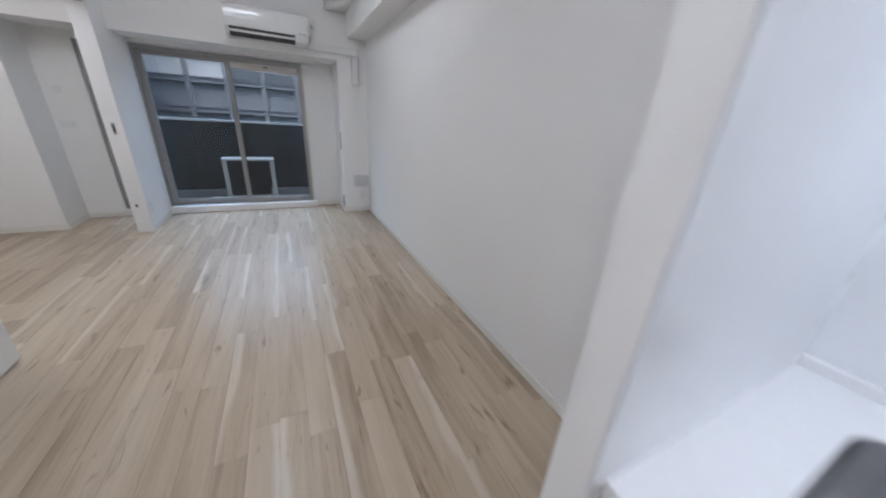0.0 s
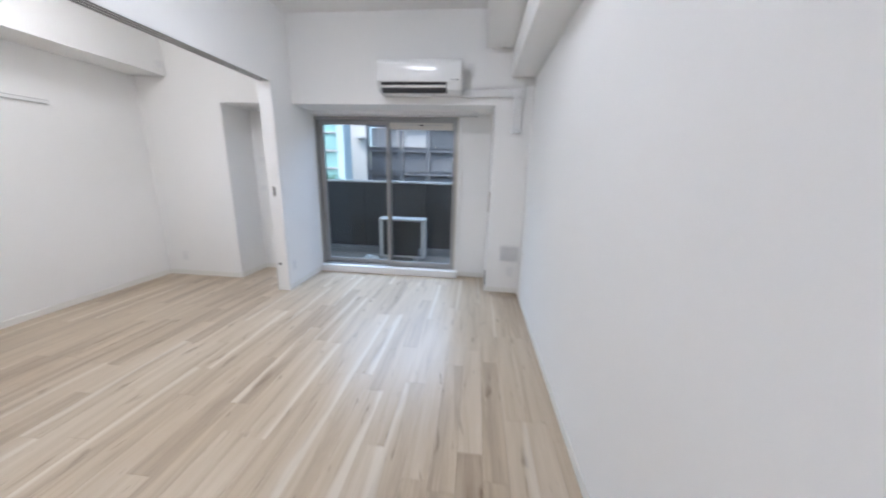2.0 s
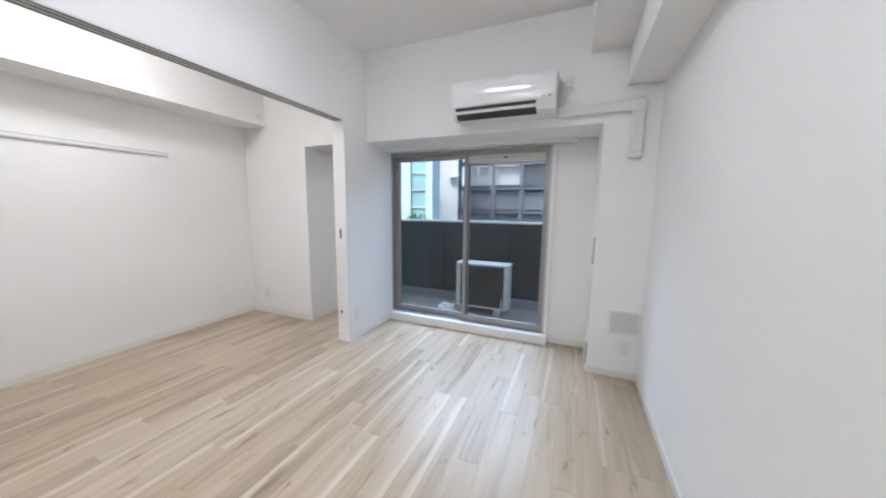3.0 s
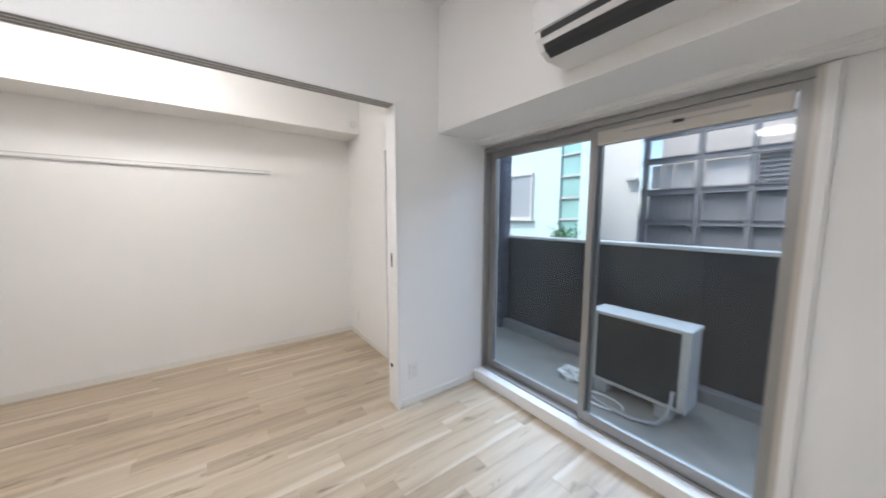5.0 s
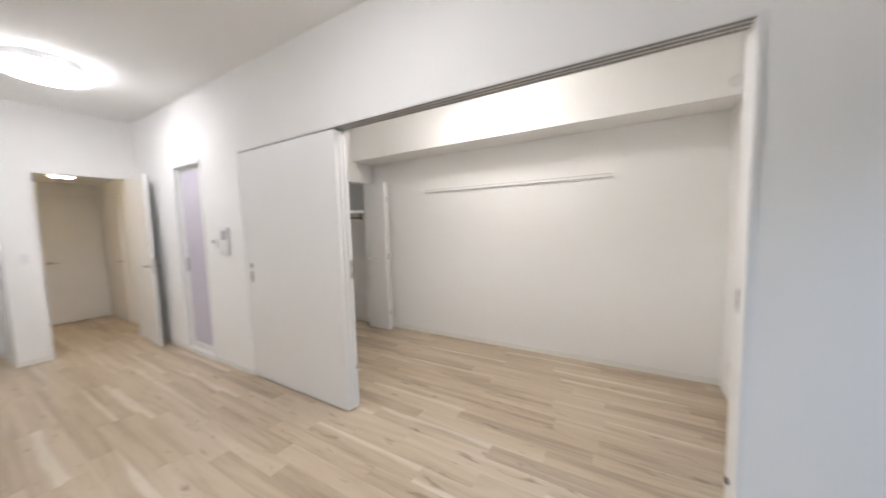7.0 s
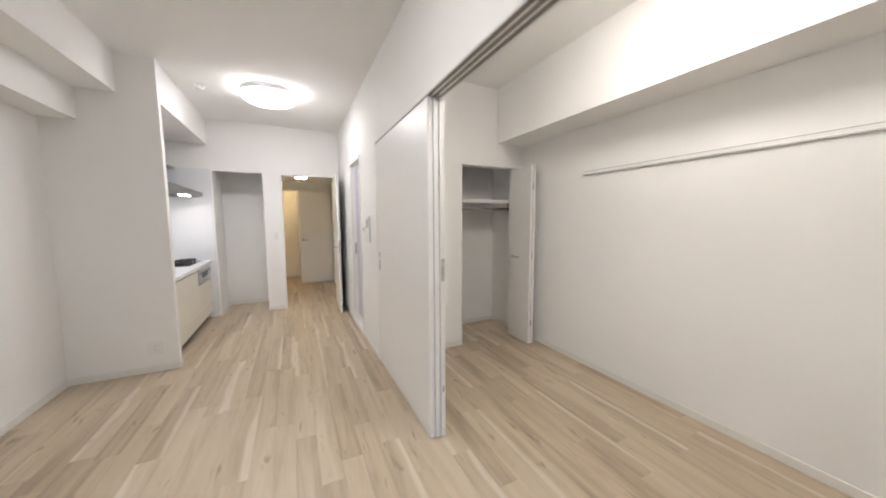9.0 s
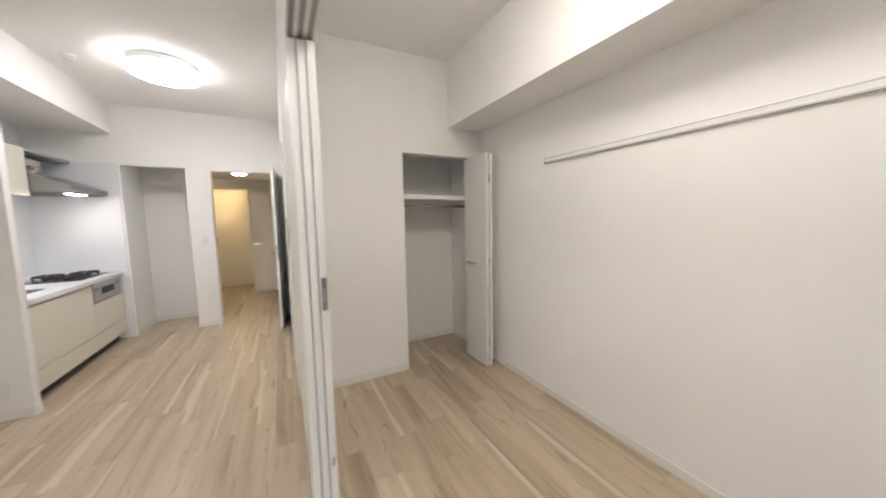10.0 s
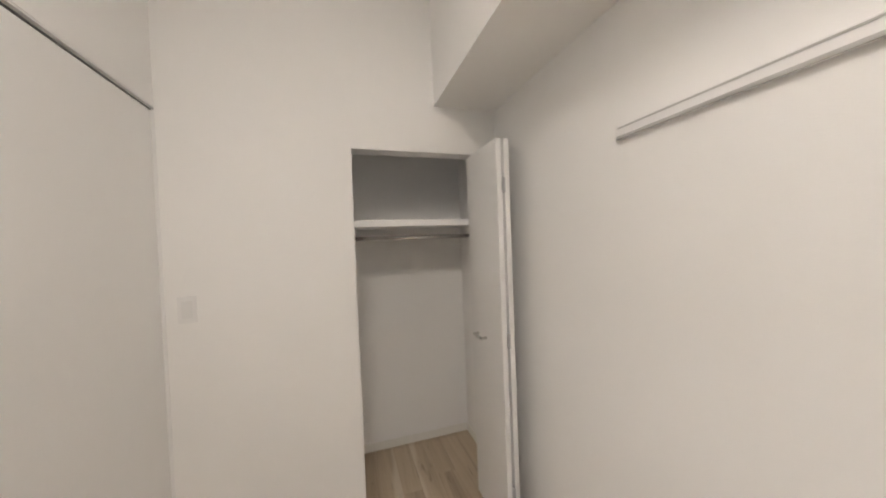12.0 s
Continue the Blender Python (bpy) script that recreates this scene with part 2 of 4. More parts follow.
def boxes(*items, bevel=0.0):
    bm = bmesh.new()
    for lo, hi in items:
        add_box(bm, lo, hi, bevel)
    return bm


def add_tube(bm, points, r, seg=10):
    """A round bar along a line of points."""
    rings = []
    pts = [Vector(p) for p in points]
    for i, p in enumerate(pts):
        d = (pts[min(i + 1, len(pts) - 1)] - pts[max(i - 1, 0)]).normalized()
        q = d.to_track_quat("Z", "Y")
        rings.append([bm.verts.new(p + q @ Vector((r * math.cos(a), r * math.sin(a), 0))) for a in [2 * math.pi * k / seg for k in range(seg)]])
    for a, b in zip(rings, rings[1:]):
        for k in range(seg):
            bm.faces.new((a[k], a[(k + 1) % seg], b[(k + 1) % seg], b[k]))
    bm.faces.new(rings[0][::-1])
    bm.faces.new(rings[-1])
    return bm


def tube(points, r, seg=10):
    return add_tube(bmesh.new(), points, r, seg)


def lathe(profile, seg=40):
    """A turned shape from (radius, height) pairs round the z axis."""
    bm = bmesh.new()
    rings = []
    for r, z in profile:
        rings.append([bm.verts.new((max(r, 1e-4) * math.cos(2 * math.pi * k / seg), max(r, 1e-4) * math.sin(2 * math.pi * k / seg), z)) for k in range(seg)])
    for a, b in zip(rings, rings[1:]):
        for k in range(seg):
            bm.faces.new((a[k], a[(k + 1) % seg], b[(k + 1) % seg], b[k]))
    bm.faces.new(rings[0][::-1])
    bm.faces.new(rings[-1])
    bmesh.ops.recalc_face_normals(bm, faces=bm.faces)
    return bm


def extrude(outline, axis, lo, hi):
    """A prism: an outline in the two other axes, drawn out along axis x or y from lo to hi."""
    bm = bmesh.new()
    if axis == "x":
        a, b = [bm.verts.new((lo, p, q)) for p, q in outline], [bm.verts.new((hi, p, q)) for p, q in outline]
    else:
        a, b = [bm.verts.new((p, lo, q)) for p, q in outline], [bm.verts.new((p, hi, q)) for p, q in outline]
    bm.faces.new(a)
    bm.faces.new(b[::-1])
    for i in range(len(a)):
        j = (i + 1) % len(a)
        bm.faces.new((a[i], b[i], b[j], a[j]))
    bmesh.ops.recalc_face_normals(bm, faces=bm.faces)
    return bm


def thing(name, base, label, category, group=""):
    ob = new(name)
    ob.empty_display_size = 0.1
    return tagged(ob, label, category, group)


def structure(name, bm, material, label, category="wall", smooth=False):
    return tagged(link_mesh(name, bm, material, smooth), label, category, kind="structure")


# ---- plan ----
XR, XP, XQ, XL = 1.746, -0.772, -0.885, -2.52   # east wall, partition (living face, bedroom face), west wall
YW, YG, YE, YC = 5.715, 6.22, -0.62, 1.912      # window wall, window plane, kitchen end wall, closet wall
H, HEAD = 2.825, 2.117                           # ceiling, sliding door head
YJ, YB = 5.38, 5.664                             # end of the wide opening, bedroom window wall
SOFF = 1.983                                    # soffit of the window recess
T = 0.14


# ---- structure ----
structure("floor", box((XL - 0.1, -3.9, -0.15), (XR + 0.1, 6.17, -0.004)), JOINT, "bleached oak board floor in long staggered planks", "floor")
structure("ceiling", box((XL - T, YE - 0.0, H), (XR + T, 6.35, H + 0.15)), CEIL, "plain white papered ceiling", "ceiling")
structure("wall_east", box((XR, YE - 0.14, -0.15), (XR + T, 6.35, H)), WALL, "long plain white papered wall")
structure("wall_west", box((XL - T, 1.15, -0.15), (XL, 6.35, H)), WALL, "plain white papered bedroom wall with a rail")
structure("wall_window", boxes(
    ((XP, YW, SOFF), (XR, 6.35, H)),
    ((1.38, YW, -0.15), (XR, 6.35, SOFF)),
    ((1.03, 6.2, -0.15), (1.38, 6.35, SOFF)),
    ((XP, 6.19, 1.935), (1.03, 6.35, SOFF))), WALL, "white window wall with a deep recess", "wall")
structure("wall_bedroom_window", boxes(
    ((XL, YB, -0.15), (-1.56, 6.35, H)),
    ((-1.56, YB, SOFF), (XQ, 6.35, H)),
    ((-1.56, 6.12, -0.15), (-1.21, 6.35, SOFF)),
    ((-1.21, 6.12, -0.15), (XQ, 6.35, 0.09)),
    ((-1.21, 6.12, 1.91), (XQ, 6.35, SOFF))), WALL, "white bedroom wall with a window recess", "wall")
structure("wall_partition", boxes(
    ((XQ, YE - 0.14, -0.15), (XP, 0.50, H)),
    ((XQ, 0.50, 2.15), (XP, 1.16, H)),
    ((XQ, 1.16, -0.15), (XP, YC - 0.03, H)),
    ((XQ, YC - 0.03, HEAD + 0.006), (XP, YJ, H)),
    ((XQ, YJ, -0.15), (XP, 6.35, H))), WALL, "white partition wall with a wide sliding opening", "wall")
structure("wall_closet", boxes(
    ((-1.70, YC - 0.1, -0.15), (XQ, YC, H)),
    ((XL, YC - 0.1, 1.992), (-1.70, YC, H))), WALL, "white bedroom end wall with a closet opening", "wall")
structure("wall_closet_recess", boxes(
    ((-1.70, 1.15, -0.15), (-1.60, YC - 0.1, H)),
    ((XL, 1.15, -0.15), (-1.70, 1.29, 2.4)),
    ((XL, 1.29, 2.3), (-1.70, YC - 0.1, 2.4))), WALL, "white walls inside the closet recess", "wall")
structure("wall_kitchen_end", boxes(
    ((0.965, YE - 0.14, -0.15), (XR, YE, H)),
    ((0.345, YE - 0.14, 2.12), (0.965, YE, H)),
    ((0.105, YE - 0.14, -0.15), (0.345, YE, H)),
    ((-0.70, YE - 0.14, 2.115), (0.105, YE, H)),
    ((XP, YE - 0.14, -0.15), (-0.70, YE, H))), WALL, "white end wall with a fridge alcove and a doorway", "wall")
structure("wall_alcove", boxes(
    ((0.965, -1.40, -0.15), (1.10, YE - 0.14, 2.4)),
    ((0.225, -1.40, -0.15), (0.345, YE - 0.14, 2.4)),
    ((0.345, -1.40, -0.15), (0.965, -1.27, 2.4)),
    ((0.345, -1.27, 2.26), (0.965, YE - 0.14, 2.4))), WALL, "white walls of the fridge alcove", "wall")
structure("wall_kitchen_stub", box((0.985, 1.145, -0.15), (XR, 1.21, H)), WALL, "short white stub wall beside the kitchen", "wall")
structure("beam_low", box((1.517, 1.21, 2.232), (XR, YW, H)), WALL, "low boxed white ceiling beam", "beam")
structure("beam_high", box((1.262, 1.21, 2.49), (1.517, YW, H)), WALL, "higher boxed white ceiling beam", "beam")
structure("beam_kitchen", box((1.0, YE, 2.47), (XR, 1.145, H)), WALL, "boxed white beam above the kitchen", "beam")
structure("beam_bedroom", box((XL, YC, 2.242), (-2.15, YB, H)), WALL, "deep boxed white bedroom beam", "beam")

# hall beyond the doorway
structure("wall_hall", boxes(
    ((-0.98, -3.9, -0.15), (-0.86, YE - 0.14, 2.4)),
    ((0.75, -3.9, -0.15), (0.87, -1.40, 2.4)),
    ((-0.86, -3.9, -0.15), (0.75, -3.70, 2.4)),
    ((-0.86, -3.70, -0.15), (-0.17, -2.72, 2.4)),
    ((-0.17, -2.85, 2.05), (0.75, -2.72, 2.4))), WALL, "cream white hall walls", "wall")
structure("ceiling_hall", box((-0.98, -3.9, 2.22), (0.87, YE - 0.14, 2.32)), CEIL, "low white hall ceiling", "ceiling")


# baseboards, thin and cream
def baseboard(lo, hi, out):
    """A run of skirting along a wall face from lo to hi; out is the way it stands off the wall."""
    x0, y0 = lo
    x1, y1 = hi
    d = 0.008
    if out[0]:
        bm = box((x0, y0, 0), (x0 + d * out[0], y1, 0.058), 0.002, 1)
    else:
        bm = box((x0, y0, 0), (x1, y0 + d * out[1], 0.058), 0.002, 1)
    return structure("baseboard", bm, BASE, "thin cream baseboard along the wall", "baseboard")


for lo, hi, out in (((XR, 1.22), (XR, YW), (-1, 0)), ((1.39, YW), (XR - 0.01, YW), (0, -1)), ((1.04, 6.2), (1.37, 6.2), (0, -1)),
                    ((1.38, 5.73), (1.38, 6.19), (-1, 0)), ((XP, 5.40), (XP, 6.08), (1, 0)), ((XL, YC + 0.4), (XL, YB), (1, 0)),
                    ((XL + 0.01, YB), (-1.57, YB), (0, -1)), ((-1.56, YB + 0.01), (-1.56, 6.11), (1, 0)), ((-1.55, 6.12), (-0.9, 6.12), (0, -1)),
                    ((-1.69, YC), (XQ - 0.01, YC), (0, 1)), ((XL + 0.01, 1.29), (-1.71, 1.29), (0, 1)), ((XL, 1.30), (XL, YC), (1, 0)),
                    ((XP, 1.18), (XP, 1.86), (1, 0)), ((XP, YE + 0.01), (XP, 0.46), (1, 0)), ((0.115, YE), (0.335, YE), (0, 1)),
                    ((0.355, -1.27), (0.955, -1.27), (0, 1)), ((0.965, -1.26), (0.965, YE - 0.01), (-1, 0)),
                    ((0.345, -1.26), (0.345, YE - 0.01), (1, 0)), ((0.995, 1.21), (XR - 0.01, 1.21), (0, 1)),
                    ((0.985, 1.148), (0.985, 1.207), (-1, 0)), ((-0.86, -2.70), (-0.86, -0.8), (1, 0))):
    baseboard(lo, hi, out)

# jambs and casings
structure("trim_jamb", box((XQ - 0.012, YJ - 0.022, 0), (XP + 0.012, YJ, HEAD + 0.006), 0.003), TRIM, "white laminate jamb of the sliding opening", "trim")
structure("trim_closet", boxes(((-1.70, YC - 0.1, 0.0), (-1.693, YC + 0.006, 1.992)), ((XL, YC - 0.1, 1.984), (-1.70, YC + 0.006, 1.992))), TRIM, "thin white closet edging", "trim")
structure("trim_alcove", boxes(((0.345, YE - 0.02, 2.113), (0.965, YE + 0.004, 2.12)), ((0.338, YE - 0.02, 0), (0.345, YE + 0.004, 2.12))), TRIM, "thin white alcove edging", "trim")
structure("trim_doorway", boxes(((0.085, YE - 0.145, 0), (0.105, YE + 0.010, 2.115)), ((-0.70, YE - 0.145, 0), (-0.68, YE + 0.010, 2.115)),
                                ((-0.68, YE - 0.145, 2.095), (0.085, YE + 0.010, 2.115))), TRIM, "white door frame of the hall doorway", "trim")
structure("window_step", box((-0.79, 6.095, 0), (1.03, 6.172, 0.088), 0.004), TRIM, "raised white sill step under the balcony window", "sill")
structure("trim_window_head", boxes(((XP + 0.01, 6.10, 1.945), (1.20, 6.19, SOFF)), ((XP + 0.01, 6.085, 1.955), (1.20, 6.10, SOFF))), TRIM, "white head trim above the window", "trim")

# ---- window ----
window = tagged(new("window_1"), "grey aluminium two-leaf sliding balcony window, closed", "window", kind="structure")
part("window_frame", boxes(((-0.80, 6.172, 0.06), (-0.755, 6.28, 1.935)), 
                           ((-0.755, 6.172, 1.90), (0.972, 6.28, 1.935)), ((-0.755, 6.172, 0.06), (0.972, 6.28, 0.098)), bevel=0.002), FRAME, window)
part("side_jamb", box((0.972, 6.170, 0.06), (0.994, 6.28, 1.935), 0.002), VENTRAIL, window, "pale aluminium side jamb")


def sash(x0, x1, y0, y1, z0, z1, stile, top, bottom, name):
    fr = part(name, boxes(((x0, y0, z0), (x0 + stile, y1, z1)), ((x1 - stile, y0, z0), (x1, y1, z1)),
                          ((x0 + stile, y0, z1 - top), (x1 - stile, y1, z1)), ((x0 + stile, y0, z0), (x1 - stile, y1, z0 + bottom)), bevel=0.003), FRAME, window)
    pane = part("pane", box((x0 + stile, (y0 + y1) / 2 - 0.003, z0 + bottom), (x1 - stile, (y0 + y1) / 2 + 0.003, z1 - top)), GLASS, fr, "clear glass pane")
    pane.visible_shadow = False
    return fr


part("casing", box((0.994, 6.165, 0.06), (1.032, 6.28, 1.935), 0.002), TRIM, window, "white casing beside the frame")
sash(-0.755, 0.165, 6.232, 6.262, 0.10, 1.90, 0.062, 0.05, 0.06, "outer_sash")
sash(0.115, 0.972, 6.186, 6.218, 0.10, 1.90, 0.040, 0.03, 0.06, "inner_sash")
part("vent_rail", box((0.162, 6.176, 1.795), (0.925, 6.216, 1.872), 0.004), VENTRAIL, window, "champagne ventilation rail at the top of the sash")
part("vent_slot", box((0.30, 6.172, 1.842), (0.80, 6.177, 1.849)), GREYP, window)
part("vent_knob", box((0.53, 6.166, 1.835), (0.575, 6.178, 1.850), 0.003), DARKP, window, "small black vent slider")

bwin = tagged(new("window_2"), "dark glazed bedroom balcony window behind the jamb", "window", kind="structure")
part("window_frame", boxes(((-1.21, 6.15, 0.09), (-1.17, 6.25, 1.91)), ((-0.92, 6.15, 0.09), (XQ, 6.25, 1.91)), ((-1.17, 6.15, 1.87), (-0.92, 6.25, 1.91)),
                           ((-1.17, 6.15, 0.09), (-0.92, 6.25, 0.13)), ((-1.17, 6.16, 0.80), (-0.92, 6.24, 0.87)), bevel=0.002), FRAME, bwin)
for z0, z1 in ((0.13, 0.80), (0.87, 1.87)):
    p = part("pane", box((-1.17, 6.195, z0), (-0.92, 6.201, z1)), GLASS, bwin, "clear glass pane")
    p.visible_shadow = False

# ---- wide sliding door ----
structure("trim_pocket", box((XQ - 0.001, YC - 0.016, 0.0), (-0.8735, YC + 0.003, HEAD - 0.01)), TRIM, "white pocket trim beside the stacked doors", "trim")
track = thing("sliding_track", None, "grey triple sliding track under the white lintel", "track")
part("track_bed", box((XQ + 0.002, YC - 0.03, HEAD), (XP - 0.002, YJ - 0.022, HEAD + 0.006)), TRIM, track, "white track bed")
for x in (-0.788, -0.823, -0.858):
    part("groove", box((x - 0.009, YC - 0.03, HEAD - 0.003), (x + 0.009, YJ - 0.022, HEAD)), TRACK, track, "grey guide groove")


def recess_pull(parent, x, y, z, h, w, side):
    """A flush pull let into a door face: a metal rim round a dark dish."""
    d = 0.002 * side
    rim = part("pull", boxes(((x, y - w / 2, z - h / 2), (x + d, y - w / 2 + 0.004, z + h / 2)), ((x, y + w / 2 - 0.004, z - h / 2), (x + d, y + w / 2, z + h / 2)),
                             ((x, y - w / 2, z - h / 2), (x + d, y + w / 2, z - h / 2 + 0.004)), ((x, y - w / 2, z + h / 2 - 0.004), (x + d, y + w / 2, z + h / 2))), CHROME, parent, "satin metal flush pull")
    part("pull_dish", box((x, y - w / 2 + 0.004, z - h / 2 + 0.004), (x + d * 0.4, y + w / 2 - 0.004, z + h / 2 - 0.004)), GREYP, rim)


for i, x in enumerate((-0.788, -0.823, -0.858)):
    leaf = thing("sliding_door", None, "tall white laminate sliding door panel, stacked open", "sliding door", "stacked sliding door panels")
    y0, y1 = (YC - 0.02, 3.17 + 0.006 * i)
    part("door_leaf", box((x - 0.015, y0, 0.012), (x + 0.015, y1, HEAD - 0.012), 0.0015, 1), PANEL, leaf)
    part("edge_strip", box((x - 0.0155, y1 - 0.003, 0.012), (x + 0.0155, y1 + 0.003, HEAD - 0.012), 0.001, 1), TRIM, leaf)
    if i == 0:
        recess_pull(leaf, x + 0.015, 1.985, 0.975, 0.10, 0.04, 1)
        recess_pull(leaf, x + 0.015, 1.985, 1.075, 0.045, 0.04, 1)
    if i == 2:
        recess_pull(leaf, x - 0.015, 3.05, 0.97, 0.10, 0.04, -1)
        recess_pull(leaf, x - 0.015, 3.05, 1.08, 0.045, 0.04, -1)
        part("edge_plate", box((x - 0.013, y1 + 0.003, 1.02), (x + 0.010, y1 + 0.0045, 1.16)), CHROME, leaf, "satin metal lock plate on the edge")
        part("latch_slot", box((x - 0.004, y1 + 0.0045, 1.065), (x + 0.001, y1 + 0.0052, 1.115)), GREYP, leaf)
        part("guide", box((x - 0.008, y1 + 0.003, 0.31), (x + 0.004, y1 + 0.005, 0.35)), GREYP, leaf)
strike = thing("strike_plate", None, "slim steel strike plate on the white jamb", "strike plate")
part("plate", box((-0.845, YJ - 0.0245, 1.03), (-0.818, YJ - 0.022, 1.13)), CHROME, strike)
part("slot", box((-0.837, YJ - 0.0255, 1.045), (-0.826, YJ - 0.0243, 1.115)), DARKP, strike)
stop = thing("door_stop", None, "small dark bumper low on the white jamb", "door stop")
part("bumper", box((-0.852, YJ - 0.034, 0.295), (-0.832, YJ - 0.022, 0.318), 0.003), DARKP, stop)

# ---- air conditioner and duct ----
ac = thing("air_conditioner", None, "glossy white wall air conditioner above the window", "air conditioner")
AX0, AX1 = 0.240, 1.045
prof = [(YW, 2.055), (YW, 2.335), (5.535, 2.335), (5.497, 2.325), (5.482, 2.30), (5.475, 2.17), (5.490, 2.115), (5.52, 2.075), (5.57, 2.052)]
bm = extrude(prof, "x", AX0, AX1)
bmesh.ops.bevel(bm, geom=[e for e in bm.edges if abs((e.verts[0].co - e.verts[1].co).x) < 1e-6], offset=0.006, segments=2, affect="EDGES")
part("body", bm, PLASTIC, ac)
cover = []
for k in range(13):
    u = k / 12
    cover.append((5.4765 - 0.0085 * math.sin(math.pi * min(1.0, u * 0.92 + 0.02)) + 0.012 * max(0.0, u - 0.86) / 0.14, 2.140 + 0.190 * u))
bm = extrude(cover + [(5.492, 2.328), (5.486, 2.300), (5.484, 2.172), (5.485, 2.142)], "x", AX0 + 0.006, AX1 - 0.006)
flat = [f for f in bm.faces if abs(f.normal.x) > 0.5 or f.normal.y > -0.2]
bmesh.ops.split_edges(bm, edges=list({e for f in flat for e in f.edges}))
panel = part("front_panel", bm, GLOSSY, ac, "glossy white convex front cover")
for p in panel.data.polygons:
    p.use_smooth = abs(p.normal.x) < 0.5 and p.normal.y < -0.2
part("outlet_slot", extrude([(5.480, 2.134), (5.486, 2.112), (5.516, 2.071), (5.556, 2.053), (5.565, 2.072), (5.525, 2.092), (5.503, 2.118), (5.497, 2.134)], "x", AX0 + 0.035, AX1 - 0.14), DARKP, ac, "dark air outlet")
part("louver", extrude([(5.482, 2.105), (5.488, 2.111), (5.503, 2.095), (5.497, 2.089)], "x", AX0 + 0.037, AX1 - 0.142), PLASTIC, ac, "white louver blade")
part("badge", box((AX1 - 0.10, 5.472, 2.148), (AX1 - 0.07, 5.480, 2.157), 0.001, 1), GREYP, ac)
part("status_light", box((AX1 - 0.055, 5.472, 2.148), (AX1 - 0.035, 5.480, 2.157), 0.001, 1), DARKP, ac)
part("top_grille", boxes(*[((AX0 + 0.03, 5.53 + 0.024 * k, 2.335), (AX1 - 0.03, 5.54 + 0.024 * k, 2.340)) for k in range(7)]), GREYP, ac)

duct = thing("pipe_cover", None, "white plastic pipe duct with an elbow beside the air conditioner", "pipe duct")
part("duct_run", box((AX1, 5.655, 2.045), (1.56, YW, 2.115), 0.008), PLASTIC, duct)
part("elbow", box((1.548, 5.650, 2.035), (1.640, YW, 2.125), 0.012), PLASTIC, duct)
part("duct_drop", box((1.556, 5.655, 1.75), (1.632, YW, 2.036), 0.008), PLASTIC, duct)
part("end_collar", box((1.548, 5.648, 1.715), (1.640, YW, 1.752), 0.012), PLASTIC, duct)
hook = thing("ac_socket", None, "white socket with a short plug cable by the air conditioner", "socket")
part("plate", box((1.085, YW - 0.008, 2.235), (1.155, YW, 2.355), 0.003), PLATE, hook)
part("plug", box((1.105, YW - 0.035, 2.27), (1.135, YW - 0.008, 2.315), 0.005), PLATE, hook)
part("cable", tube([(1.12, YW - 0.03, 2.27), (1.115, YW - 0.03, 2.22), (1.09, YW - 0.035, 2.18), (1.045, YW - 0.05, 2.16)], 0.004, 8), PLASTIC, hook, smooth=True)

# vent and socket by the corner
vent = thing("wall_vent", None, "square pale grey louvred air vent low on the wall", "vent")
part("frame", boxes(((1.515, YW - 0.016, 0.36), (1.735, YW, 0.375)), ((1.515, YW - 0.016, 0.531), (1.735, YW, 0.546)), ((1.515, YW - 0.016, 0.375), (1.53, YW, 0.531)), ((1.72, YW - 0.016, 0.375), (1.735, YW, 0.531)), bevel=0.002), PLATE, vent)
part("backing", box((1.53, YW - 0.005, 0.375), (1.72, YW, 0.531)), GREYP, vent)
for k in range(9):
    part("slat", extrude([(YW - 0.015, 0.380 + 0.0168 * k), (YW - 0.006, 0.390 + 0.0168 * k), (YW - 0.005, 0.3885 + 0.0168 * k), (YW - 0.014, 0.3785 + 0.0168 * k)], "x", 1.53, 1.72), PLATE, vent)


def wall_plate(name, label, category, at, face, w, h, kind):
    """A small white plate on a wall face ('x+', 'x-', 'y+', 'y-'), with a rocker, a socket or a blank."""
    ob = thing(name, None, label, category)

    def slab(u0, u1, v0, v1, d0, d1):
        x, y, z = at
        if face[0] == "x":
            s = 1 if face[1] == "+" else -1
            return (x + s * d0, y + u0, z + v0), (x + s * d1, y + u1, z + v1)
        s = 1 if face[1] == "+" else -1
        return (x + u0, y + s * d0, z + v0), (x + u1, y + s * d1, z + v1)

    part("plate", box(*slab(-w / 2, w / 2, -h / 2, h / 2, 0, 0.007), 0.002), PLATE, ob)
    if kind == "switch":
        part("rocker", box(*slab(-w * 0.28, w * 0.28, -h * 0.32, h * 0.32, 0.007, 0.011), 0.002), PLASTIC, ob)
    elif kind == "socket":
        for v in (-0.022, 0.022):
            part("slot", boxes(slab(-0.010, -0.007, v - 0.008, v + 0.008, 0.007, 0.0078), slab(0.007, 0.010, v - 0.008, v + 0.008, 0.007, 0.0078)), GREYP, ob)
    elif kind == "grey":
        part("rocker", box(*slab(-w * 0.3, w * 0.3, -h * 0.35, h * 0.35, 0.007, 0.010), 0.001, 1), GREYP, ob)
    return ob


